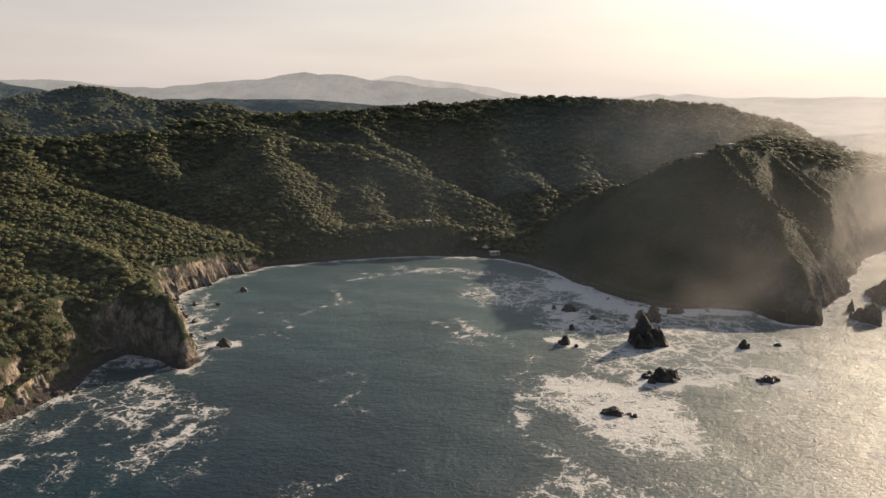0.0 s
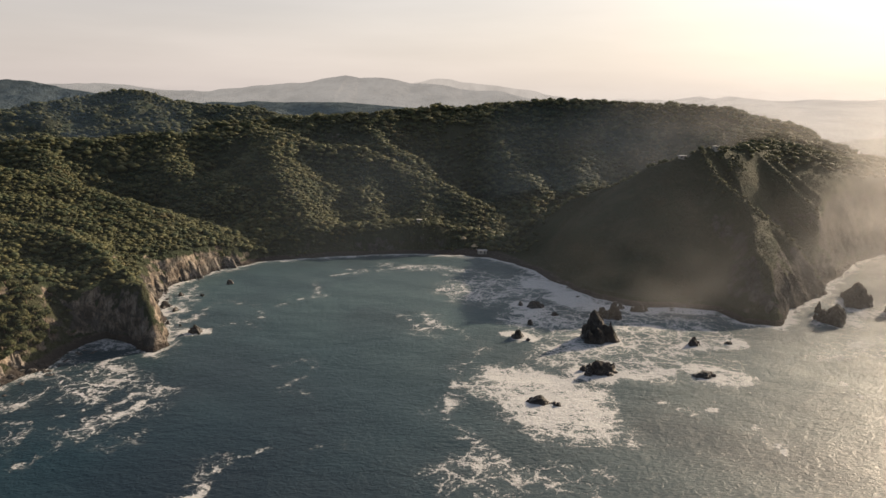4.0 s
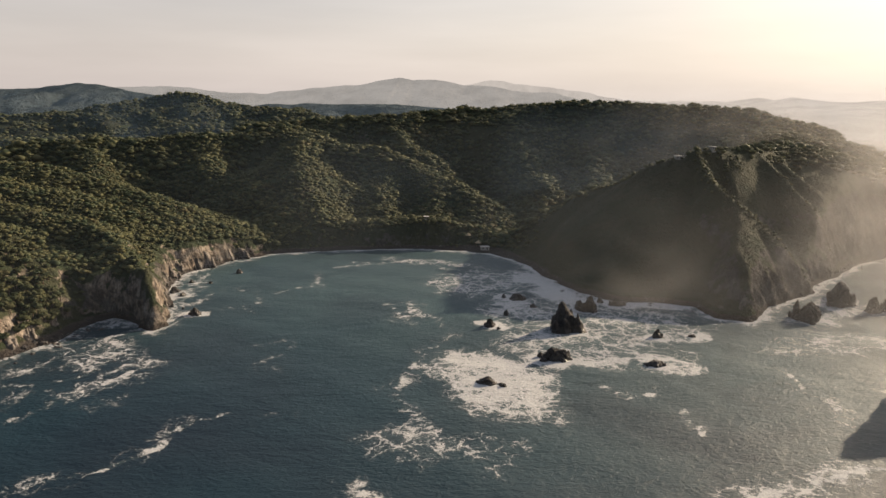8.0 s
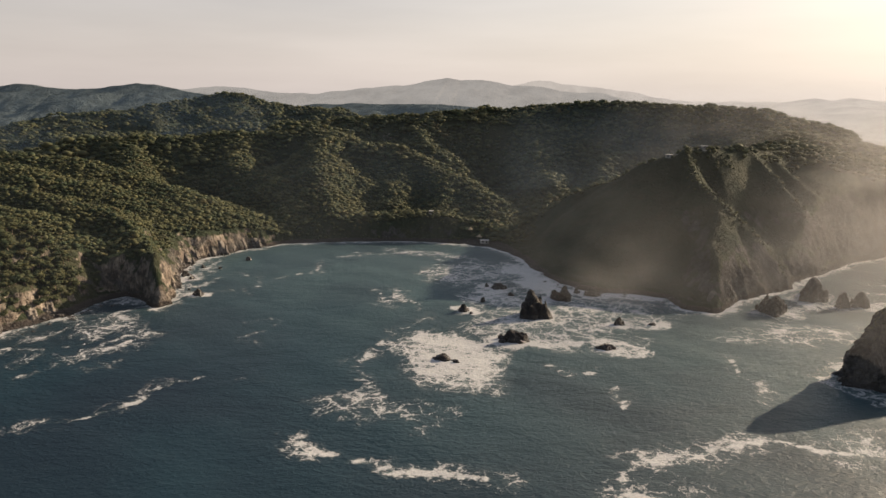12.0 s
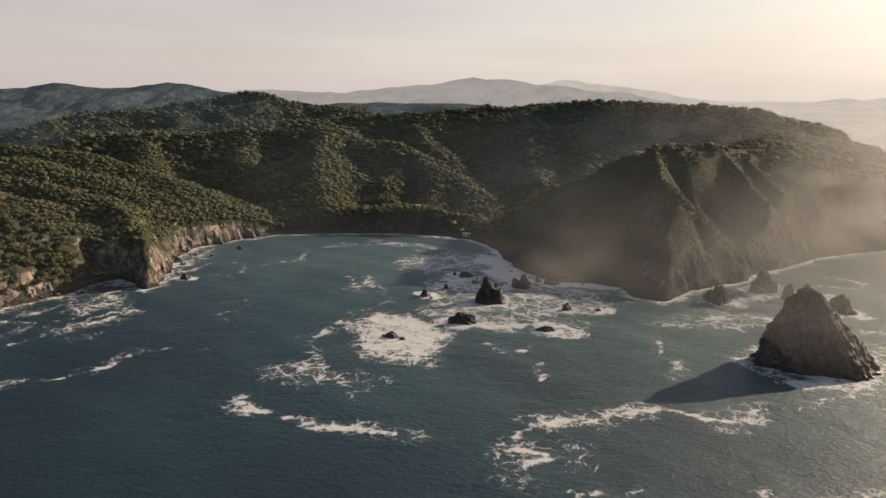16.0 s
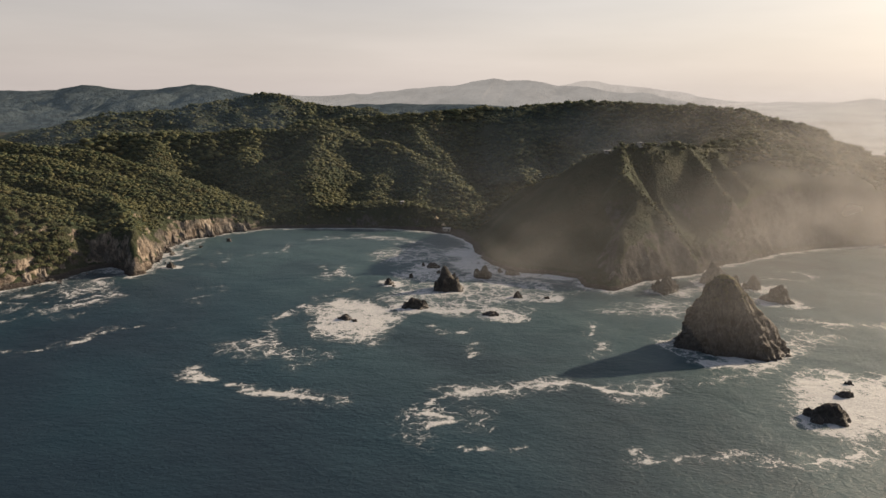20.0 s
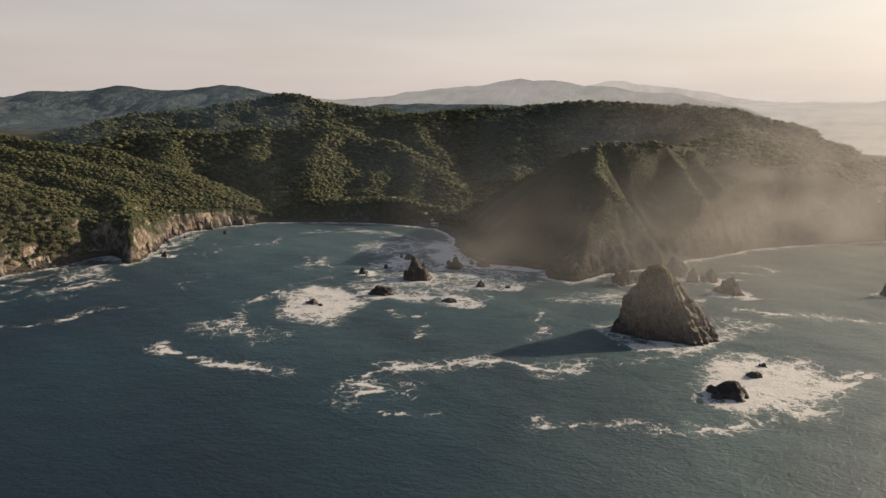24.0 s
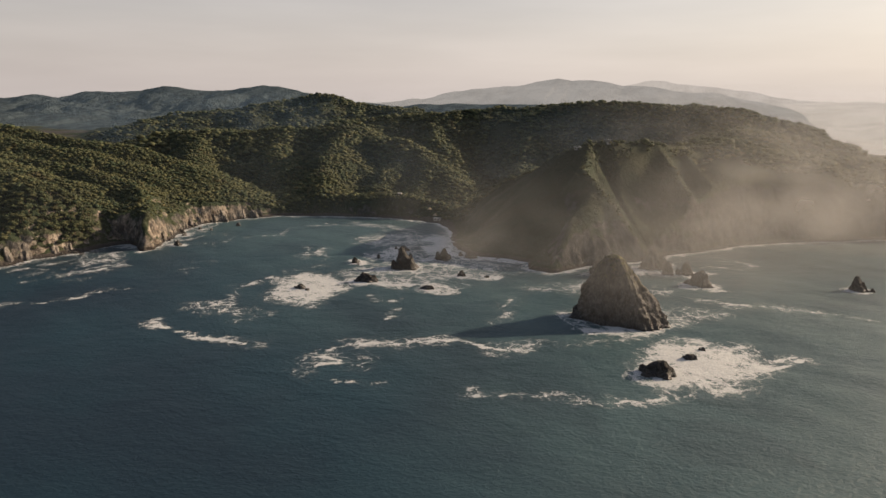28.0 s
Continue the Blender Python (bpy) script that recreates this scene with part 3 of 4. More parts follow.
foam = 0.6 * np.exp(-np.clip(off - 1, 0, None) / 5.5) * (0.3 + 0.8 * value(SX / 23, SY / 23, 7) + 0.5 * value(SX / 7, SY / 7, 9))
ragged = 0.12 + 0.75 * value(SX / 14, SY / 14, 33) + 0.45 * value(SX / 4.6, SY / 4.6, 35)
for strength, half, pts in THREADS + [(0.82 * a, 0.8 * b, p) for a, b, p in THREADS_WEST]:
    best = np.full(SX.shape, 1e9)
    for (x0, y0), (x1, y1) in zip(pts, pts[1:]):
        dx, dy = x1 - x0, y1 - y0
        u = np.clip(((wx - x0) * dx + (wy - y0) * dy) / (dx * dx + dy * dy), 0, 1)
        best = np.minimum(best, np.hypot(wx - x0 - u * dx, wy - y0 - u * dy))
    best = best + 1.6 * fbm(SX, SY, 5, 3, 87)
    foam = np.maximum(foam, strength * ragged * np.exp(-(np.maximum(best, 0) / (0.25 * half + 0.22)) ** 2 * 0.7))
    foam = np.maximum(foam, 0.4 * strength * (0.2 + 0.9 * value(SX / 15, SY / 15, 39)) * np.exp(-(best / (2.4 * half + 2)) ** 2))
for strength, px, py, a, b, turn in PATCHES:
    c, s = math.cos(radians(turn)), math.sin(radians(turn))
    u, v = ((wx - px) * c + (wy - py) * s) / a, (-(wx - px) * s + (wy - py) * c) / b
    foam = np.maximum(foam, strength * (0.5 + 0.5 * value(SX / 9, SY / 9, 37)) * step(1.3, 0.35, np.hypot(u, v)))
for px, py, w in FEET_WEST + FEET_EAST + [(271, 266, 40), (-96, 327, 9), (-131, 371, 8), (-122, 364, 6)]:
    r = np.hypot(wx - px, wy - py) / (0.5 * w + 2.5)
    foam = np.maximum(foam, 0.75 * (0.35 + 0.65 * value(SX / 8, SY / 8, 53)) * step(1.7, 0.8, r))
wave = 0.35 * fbm(SX, SY, 14, 3, 101) + 0.12 * np.sin(0.16 * (SX * 0.45 + SY) + 2.5 * fbm(SX, SY, 60, 2, 5))
wave *= step(1500, 500, np.hypot(SX, SY))
sea = new("sea", mesh_from("sea", np.stack([SX, SY, wave], -1).reshape(-1, 3), grid_faces(len(sx), len(sy)), SEA))
layer = sea.data.attributes.new("foam", "FLOAT", "POINT")
layer.data.foreach_set("value", np.clip(foam, 0, 1).ravel().astype(np.float32))
# murk in the bay and along the shore; the second step paints eastern glare
murk_glare = np.maximum(step(160, 430, SY + 0.6 * SX + 50 * fbm(SX, SY, 90, 3, 121)), step(225, 370, 0.9 * SX + 0.6 * SY + 40 * fbm(SX, SY, 90, 3, 123))) + 0.5 * np.exp(-np.clip(off, 0, None) / 22)
layer = sea.data.attributes.new("murk_glare", "FLOAT", "POINT")
layer.data.foreach_set("value", np.clip(murk_glare, 0, 1).ravel().astype(np.float32))
tagged(sea, "teal sea water with drifting threads and patches of white foam", "water", kind="structure")


# ---- far mountains ----
def mountain_range(name, crest, material, depth, label, seed, relief=90):
    """A far range from its crest line, falling towards the sea in spurs."""
    pts = np.array(crest, float)
    s = np.linspace(0, 1, 420)
    t = np.linspace(0, 1, len(pts))
    cx, cy, cz = (np.interp(s, t, pts[:, k]) for k in range(3))
    cz = cz + 17 * fbm(cx, 0 * cx, 210, 5, seed)
    rows = np.linspace(0, 1, 40)
    S, R = np.meshgrid(s, rows)
    x = np.interp(S, s, cx) + 40 * fbm(S * 3000, R * 700, 260, 3, seed + 3)
    y = np.interp(S, s, cy) - R * depth
    z = np.interp(S, s, cz) * (1 - R) ** 1.15 - relief * R * np.maximum(0, fbm(S * 4200, R * 700, 240, 4, seed + 9, True)) * (1 - R) ** 1.5 - 2
    ob = new(name, mesh_from(name, np.stack([x, y, z], -1).reshape(-1, 3), grid_faces(420, 40), material))
    return tagged(ob, label, "mountain", kind="structure")


# each range's pale colour and glow carry the haze in front of it
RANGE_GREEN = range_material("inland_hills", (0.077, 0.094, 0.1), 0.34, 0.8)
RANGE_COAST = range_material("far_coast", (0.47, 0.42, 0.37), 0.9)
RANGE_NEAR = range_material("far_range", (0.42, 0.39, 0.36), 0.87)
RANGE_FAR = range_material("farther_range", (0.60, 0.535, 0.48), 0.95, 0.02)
RANGE_PALE = range_material("haze_slope_hills", (0.66, 0.585, 0.52), 0.95, 0.02)
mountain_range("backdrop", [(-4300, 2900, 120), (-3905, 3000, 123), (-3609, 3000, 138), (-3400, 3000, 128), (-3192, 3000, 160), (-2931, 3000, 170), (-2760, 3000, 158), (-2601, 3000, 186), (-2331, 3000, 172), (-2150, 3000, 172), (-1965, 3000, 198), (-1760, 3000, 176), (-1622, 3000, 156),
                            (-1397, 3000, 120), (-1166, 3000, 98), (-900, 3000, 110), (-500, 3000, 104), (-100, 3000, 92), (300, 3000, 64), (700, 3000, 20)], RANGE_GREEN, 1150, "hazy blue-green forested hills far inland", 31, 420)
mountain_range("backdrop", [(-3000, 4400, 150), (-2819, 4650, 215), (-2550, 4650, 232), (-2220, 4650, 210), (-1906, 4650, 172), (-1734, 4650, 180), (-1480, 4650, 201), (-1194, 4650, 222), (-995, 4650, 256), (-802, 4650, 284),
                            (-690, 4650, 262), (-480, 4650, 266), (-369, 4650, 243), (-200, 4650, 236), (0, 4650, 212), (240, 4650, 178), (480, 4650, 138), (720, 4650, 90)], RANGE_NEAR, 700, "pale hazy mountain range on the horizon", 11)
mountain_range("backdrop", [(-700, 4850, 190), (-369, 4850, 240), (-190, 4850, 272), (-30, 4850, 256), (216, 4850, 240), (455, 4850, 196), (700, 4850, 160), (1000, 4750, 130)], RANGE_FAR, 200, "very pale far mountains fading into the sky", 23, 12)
# the long glowing slope below these hills stands in for haze over the sea
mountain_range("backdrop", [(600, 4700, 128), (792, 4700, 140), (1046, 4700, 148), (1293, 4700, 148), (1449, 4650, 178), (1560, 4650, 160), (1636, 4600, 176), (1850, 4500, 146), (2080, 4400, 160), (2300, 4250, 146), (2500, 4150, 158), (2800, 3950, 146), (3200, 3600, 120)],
               RANGE_PALE, 2900, "pale far hills with a long slope coloured as haze over the far sea", 29, 8)
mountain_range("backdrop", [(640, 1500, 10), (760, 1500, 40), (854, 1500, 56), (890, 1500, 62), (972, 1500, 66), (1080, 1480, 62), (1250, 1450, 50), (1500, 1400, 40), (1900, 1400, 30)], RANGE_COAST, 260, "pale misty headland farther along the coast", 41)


# ---- woods ----
rng = np.random.default_rng(7)


def ico():
    bm = bmesh.new()
    bmesh.ops.create_icosphere(bm, subdivisions=1, radius=1)
    v = np.array([p.co[:] for p in bm.verts])
    f = np.array([[p.index for p in q.verts] for q in bm.faces])
    bm.free()
    return v, f


ICO_V, ICO_F = ico()


def crown_template(tufts, seed, lump=0.28):
    """A crown about 1 wide in radius: an uneven heart with many tufts of leaves on it."""
    r = np.random.default_rng(seed)
    v = ICO_V * (1 + lump * (r.random((len(ICO_V), 1)) - 0.6)) * (0.74, 0.74, 0.62)
    f = ICO_F
    tv, tf, n = [v], [f], len(v)
    for k in range(tufts):
        a, b = r.random() * 2 * math.pi, math.asin(r.uniform(-0.25, 1.0))
        out = np.array([math.cos(a) * math.cos(b), math.sin(a) * math.cos(b), math.sin(b)])
        c = out * (0.72, 0.72, 0.62) * r.uniform(0.85, 1.3)
        side = np.cross(out, r.normal(size=3))
        side /= np.linalg.norm(side) + 1e-6
        up = np.cross(out, side)
        w = r.uniform(0.16, 0.3)
        tip = out * w * r.uniform(0.1, 0.7)
        q = np.array([c - side * w, c + up * w * 0.8 + tip * 0.5, c + side * w, c - up * w * 0.8 + tip])
        tv.append(q)
        tf.append(np.array([[n, n + 1, n + 2], [n, n + 2, n + 3]]))
        n += 4
    return np.concatenate(tv), np.concatenate(tf)


def scatter(x0, x1, y0, y1, gap):
    """Jittered places in a field of the plan."""
    px, py = np.meshgrid(np.arange(x0, x1, gap), np.arange(y0, y1, gap))
    return px.ravel() + rng.uniform(-0.5, 0.5, px.size) * gap * 1.7, py.ravel() + rng.uniform(-0.5, 0.5, px.size) * gap * 1.7


def slope_at(x, y):
    h, d = height(x, y)
    hx, hy = height(x + 2.5, y)[0], height(x, y + 2.5)[0]
    return h, d, np.hypot(hx - h, hy - h) / 2.5


def bare_headland(x, y):
    """1 on the grassy faces of the eastern headland, 0 in the woods."""
    face = step(70, 100, x) * step(540, 500, y + 0.25 * (x - 210) + 22 * fbm(x, y, 30, 3, 27))
    return np.maximum(face, step(240, 262, x) * step(600, 570, y - 0.15 * (x - 300)))


def crowns(name, x, y, z, size, templates, material, label, tall=0.85):
    """One mesh of many crowns at the given places."""
    vs, fs, n = [], [], 0
    pick = rng.integers(0, len(templates), len(x))
    for k, (tv, tf) in enumerate(templates):
        i = np.nonzero(pick == k)[0]
        if not len(i):
            continue
        a = rng.uniform(0, 2 * math.pi, len(i))
        c, s = np.cos(a)[:, None], np.sin(a)[:, None]
        w = size[i][:, None]
        flat = rng.uniform(0.8, 1.25, len(i))[:, None] * tall
        p = np.stack([(tv[:, 0] * c - tv[:, 1] * s) * w + x[i][:, None], (tv[:, 0] * s + tv[:, 1] * c) * w + y[i][:, None], tv[:, 2] * w * flat + z[i][:, None]], -1)
        vs.append(p.reshape(-1, 3))
        fs.append((tf[None] + (np.arange(len(i)) * len(tv))[:, None, None] + n).reshape(-1, 3))
        n += len(i) * len(tv)
    ob = new(name, mesh_from(name, np.concatenate(vs), np.concatenate(fs), material, smooth=True))
    return tagged(ob, label, "forest", kind="stuff")


NEAR_T = [crown_template(10, 100 + k) for k in range(7)]
MID_T = [crown_template(7, 200 + k) for k in range(6)]
FAR_T = [crown_template(5, 300 + k, 0.4) for k in range(5)]


def wood(name, field, gap, wide, templates, label, keep_out=None, cliff=1.6):
    x, y = scatter(*field, gap)
    h, d, s = slope_at(x, y)
    ok = (d > 4.2 + 2.5 * (h < 6)) & (h > 3.0) & (s < cliff + 0.25 * rng.standard_normal(len(x))) & (rng.random(len(x)) < 0.97)
    ok &= rng.random(len(x)) > bare_headland(x, y) * 0.985
    if keep_out is not None:
        ok &= ~keep_out(x, y)
    x, y, h = x[ok], y[ok], h[ok]
    size = wide * np.clip(np.exp(rng.normal(0.0, 0.42, len(x))), 0.45, 2.1) * (0.85 + 0.4 * value(x / 30, y / 30, 5))
    z = h + size * 0.25 + wide * rng.uniform(0.0, 0.35, len(x)) + 0.6 * wide * fbm(x, y, 7 * wide, 3, 25)
    return crowns(name, x, y, z, size, templates, LEAF, label, 0.6)


def single_trees(x, y):
    return (x > -196) & (x < -128) & (y > 236) & (y < 300)


wood("forest", (-480, -100, 205, 545), 2.4, 1.85, NEAR_T, "dense low green forest covering the near slopes", single_trees)
wood("forest", (-480, 95, 515, 700), 2.9, 2.2, MID_T, "dense green forest on the spurs behind the beach")
wood("forest", (-560, 60, 700, 950), 4.6, 3.45, MID_T, "dense green forest on the middle hills")
wood("forest", (60, 480, 540, 925), 4.3, 3.15, MID_T, "dense dark green forest on the long ridge")
wood("forest", (480, 1000, 620, 900), 9.0, 5.5, FAR_T, "green forest along the far cliff top")
wood("forest", (-1180, -60, 950, 1690), 9.2, 5.2, FAR_T, "far woods on the hills inland")
wood("forest", (-860, -480, 205, 960), 8.5, 5.6, FAR_T, "woods on the western hills")


def scrub(name, field, gap, wide, label):
    """Low bushes and tussocks on the faces that bear no trees."""
    x, y = scatter(*field, gap)
    h, d, s = slope_at(x, y)
    ok = (d > 4) & (h > 4) & (s < 1.7) & (rng.random(len(x)) < bare_headland(x, y) * (0.1 + 0.75 * step(0.4, 0.7, value(x / 17, y / 17, 15))))
    x, y, h = x[ok], y[ok], h[ok]
    size = wide * rng.uniform(0.5, 1.5, len(x))
    return crowns(name, x, y, h - size * 0.05, size, FAR_T, SCRUB, label, 0.38)


scrub("scrub", (70, 350, 362, 610), 1.7, 0.95, "low dry scrub and grass tussocks on the headland")


def bush_rim(name, pts, gap, wide, label):
    """Bushes along the rim of the headland's top and down its spine."""
    xs, ys = [], []
    for (x0, y0), (x1, y1) in zip(pts, pts[1:]):
        n = max(2, int(math.hypot(x1 - x0, y1 - y0) / gap))
        t = np.linspace(0, 1, n)
        xs.append(x0 + (x1 - x0) * t)
        ys.append(y0 + (y1 - y0) * t)
    x, y = np.concatenate(xs), np.concatenate(ys)
    x, y = x + rng.normal(0, 2.6, len(x)), y + rng.normal(0, 2.6, len(y))
    h = height(x, y)[0]
    size = wide * rng.uniform(0.6, 1.4, len(x))
    return crowns(name, x, y, h + size * 0.5, size, MID_T, LEAF, label)


bush_rim("bushes", [(100, 540), (130, 541), (165, 530), (186, 518), (205, 507), (216, 500), (214, 512), (240, 530), (262, 548), (290, 568), (330, 600)], 1.3, 2.0, "green bushes along the rim of the headland")
bush_rim("bushes", [(216, 496), (224, 500), (232, 508), (242, 520), (228, 502)], 0.8, 1.3, "bushes round the head of a gully")
bush_rim("bushes", [(208, 500), (210, 486), (213, 460), (230, 446), (245, 438), (260, 432)], 0.7, 1.3, "bushes running down the spine of the headland")
bush_rim("bushes", [(-96, 509), (-60, 525), (-22, 538), (12, 543), (36, 540)], 1.7, 1.9, "bushes along the foot of the slope behind the beach")
bush_rim("bushes", [(262, 546), (277, 527), (292, 510), (306, 495)], 1.7, 1.3, "bushes on a rocky rib of the headland")


def cone(bm, a, b, ra, rb, sides=7):
    a, b = Vector(a), Vector(b)
    turn = (b - a).to_track_quat("Z", "Y").to_matrix().to_4x4()
    bmesh.ops.create_cone(bm, cap_ends=True, segments=sides, radius1=ra, radius2=rb, depth=(b - a).length, matrix=Matrix.Translation((a + b) / 2) @ turn)


def tree(seed, tall, wide):
    """A broad low tree: tapered trunk, limbs, and a crown of leaf tufts in several clumps."""
    r = random.Random(seed)
    thing = new("tree")
    bm = bmesh.new()
    top = Vector((r.uniform(-0.3, 0.3), r.uniform(-0.3, 0.3), tall * 0.5))
    cone(bm, (0, 0, -0.6), top, 0.24, 0.14)
    part("trunk", bm, BARK, thing)
    vs, fs, n = [], [], 0
    for k in range(6):
        a = k * 1.05 + r.uniform(-0.3, 0.3)
        out = Vector((math.cos(a), math.sin(a), 0)) * wide * (0.5 if k else 0)
        end = Vector((0, 0, tall * r.uniform(0.66, 0.86))) + out
        bm = bmesh.new()
        cone(bm, top, end, 0.11, 0.04, 5)
        part("limb", bm, BARK, thing)
        tv, tf = crown_template(26, seed * 10 + k, 0.35)
        vs.append(tv * wide * r.uniform(0.5, 0.72) + np.array(end[:]))
        fs.append(tf + n)
        n += len(tv)
    crown = new("crown", mesh_from("crown", np.concatenate(vs), np.concatenate(fs), LEAF, smooth=False))
    crown.parent = thing
    return tagged(thing, "low broad green tree on the steep coastal slope", "tree", "trees above the western cliffs")


kinds = [tree(k + 1, 4.6 + 0.5 * (k % 3), 2.5 + 0.25 * (k % 2)) for k in range(5)]
tx, ty = scatter(-196, -128, 236, 300, 3.1)
th, td, ts = slope_at(tx, ty)
first = {}
for x, y, h, d, s in zip(tx, ty, th, td, ts):
    if d > 7 and h > 4 and s < 1.9:
        k = int(rng.integers(0, 5))
        m = pose(x, y, h - 0.3, 0, 0, rng.uniform(0, 360)) @ Matrix.Diagonal((*[rng.uniform(0.8, 1.25)] * 3, 1))
        if k not in first:
            first[k] = kinds[k]
            kinds[k].matrix_basis = m
        else:
            copy_thing(kinds[k], pose(x, y, h - 0.3, 0, 0, rng.uniform(0, 360)))


# ---- rocks ----
def shard(bm, r, x, y, wide, deep, foot, top, peak, lean):
    """An angular block: the hull of a broad foot, a shoulder and a small broken top."""
    vs = []
    for z, k, count in ((foot, 1.0, 6), (foot + (top - foot) * r.uniform(0.3, 0.6), 0.68 + 0.22 * peak, 5), (foot + (top - foot) * r.uniform(0.68, 0.88), 0.38 + 0.34 * peak, 4), (top, 0.1 + 0.34 * peak, 3)):
        turn = r.uniform(0, 6)
        for i in range(count):
            a, q = turn + 2 * math.pi * (i + r.uniform(-0.3, 0.3)) / count, 0.5 * k * r.uniform(0.72, 1.1)
            up = (z - foot) / (top - foot)
            vs.append(bm.verts.new((x + math.cos(a) * q * wide + lean[0] * up, y + math.sin(a) * q * deep + lean[1] * up, z - r.uniform(0, 0.14) * (top - foot) * (z > foot))))
    hull = bmesh.ops.convex_hull(bm, input=vs)
    bmesh.ops.delete(bm, geom=[v for v in hull["geom_interior"] if isinstance(v, bmesh.types.BMVert)], context="VERTS")


def rock(name, x, y, wide, tall, seed, label, deep=0.75, peak=0.5, turn=0.0, material=None, lean=(0, 0), shards=0, group="sea rocks"):
    """A rock standing in the water: one main block with broken lesser ones against it."""
    r = np.random.default_rng(seed)
    bm = bmesh.new()
    shard(bm, r, 0, 0, wide * 0.92, wide * deep, -1.5, tall * 1.06, peak, lean)
    for k in range(shards or int(np.clip(wide * 0.8, 4, 14))):
        a, q = r.uniform(0, 2 * math.pi), r.uniform(0.2, 0.46)
        w = wide * r.uniform(0.16, 0.42)
        high = max(0.5, tall * (1 - 1.2 * q) * r.uniform(0.45, 1.3))
        shard(bm, r, math.cos(a) * q * wide, math.sin(a) * q * wide * deep, w, w * r.uniform(0.6, 1.0), -1.5, high, r.uniform(0.2, 0.9), (lean[0] * 0.4 + r.uniform(-0.15, 0.15) * w, lean[1] * 0.4))
    me = bpy.data.meshes.new(name)
    bm.to_mesh(me)
    bm.free()
    ob = new(name, me)
    ob.matrix_world = pose(x, y, 0, 0, 0, turn)
    weld = ob.modifiers.new("weld", "REMESH")
    weld.mode, weld.voxel_size = "VOXEL", max(0.18, wide / 25)
    ROUGH.append((ob, material or ROCK, wide, seed))
    return tagged(ob, label, "rock", group)


ROUGH = []


def finish_rocks():
    """Turns each heap of blocks into one solid stone with a broken, pitted skin."""
    deps = bpy.context.evaluated_depsgraph_get()
    for ob, material, wide, seed in ROUGH:
        solid = bpy.data.meshes.new_from_object(ob.evaluated_get(deps))
        ob.modifiers.clear()
        n = len(solid.vertices)
        co, no = np.empty(n * 3, np.float32), np.empty(n * 3, np.float32)
        solid.vertices.foreach_get("co", co)
        solid.vertex_normals.foreach_get("vector", no)
        co, no = co.reshape(-1, 3), no.reshape(-1, 3)
        size = max(0.9, wide * 0.16)
        cut = fbm(co[:, 0] + 0.7 * co[:, 2], co[:, 1] - 0.5 * co[:, 2], size, 4, seed, True) + 0.8 * fbm(co[:, 0] - 0.6 * co[:, 2], co[:, 1] + 0.9 * co[:, 2], size * 0.6, 3, seed + 5)
        co = co + no * (cut * min(0.7, wide * 0.045))[:, None]
        solid.vertices.foreach_set("co", co.ravel())
        solid.polygons.foreach_set("use_smooth", np.zeros(len(solid.polygons), bool))
        solid.materials.clear()
        solid.materials.append(material)
        solid.update()
        ob.data = solid


def sea_stack():
    """The tall stack: broad foot, steep flanks, a blunt green top that stands to one side."""
    thing = new("sea_stack")
    thing.location = (273, 267, 0)
    rings, sides = 66, 108
    a = np.linspace(0, 2 * math.pi, sides, endpoint=False)
    t = np.linspace(0, 1, rings)
    A, T = np.meshgrid(a, t)
    half = np.interp(T, [0, 0.08, 0.25, 0.45, 0.62, 0.76, 0.88, 0.96, 1.0], [23.0, 21.8, 19.0, 15.4, 12.0, 9.2, 6.6, 4.4, 0.2])
    shape = 1 + 0.10 * np.cos(2 * A + 0.6) + 0.09 * np.cos(3 * A + 2.0) + 0.05 * np.cos(7 * A)
    px0, py0 = half * shape * np.cos(A), half * 0.72 * shape * np.sin(A)
    z = -2 + 39.0 * T
    rib = fbm(A * 7 + 0 * T, T * 2.2, 1.0, 4, 5, True)
    rough = fbm(px0 + 0.5 * z, py0 - 0.4 * z, 6.0, 5, 9)
    k = 1 + 0.09 * rib + 0.15 * rough + 0.05 * np.round(rough * 4) / 4
    px, py = px0 * k - 4.6 * T, py0 * k + 1.0 * T
    k = k + 0.07 * fbm(px0 * 3 + z, py0 * 3 - z, 6.0, 3, 19, True) + 0.1 * fbm(px0 - 0.6 * z, py0 + 0.9 * z, 3.2, 3, 23)
    px, py = px0 * k - 4.6 * T, py0 * k + 1.0 * T
    z = z + 1.6 * rough * (T > 0.05) * (T < 0.99)
    v = np.stack([px, py, z], -1).reshape(-1, 3)
    i = np.arange(rings * sides).reshape(rings, sides)
    j = np.roll(i, -1, 1)
    f = np.stack([i[:-1], j[:-1], j[1:], i[1:]], -1).reshape(-1, 4)
    body = new("rock_body", mesh_from("rock_body", v, f, STACK, smooth=False))
    body.parent = thing
    # tufts of growth on the top and down the sunny flank
    r = np.random.default_rng(3)
    flat = v.reshape(rings, sides, 3)
    rows = r.integers(int(rings * 0.72), rings - 1, 90)
    cols = r.integers(0, sides, 90)
    p = flat[rows, cols]
    x, y, zz = p[:, 0], p[:, 1], p[:, 2]
    ob = crowns("growth", x, y, zz, r.uniform(0.5, 1.3, len(x)), FAR_T, SCRUB, "low dry green growth on the top", 0.7)
    del ob["kind"], ob["category"]
    ob.parent = thing
    return tagged(thing, "tall dark pyramid-shaped sea stack with a little growth on top", "sea stack")


sea_stack()
BIG = "dark jagged rock standing in white water"
LOW = "low dark rock awash in foam"
rock("rock", 110, 333, 22, 14.5, 11, "large dark pointed rock in white water", 0.8, 0.08, 20, lean=(-3, 0))
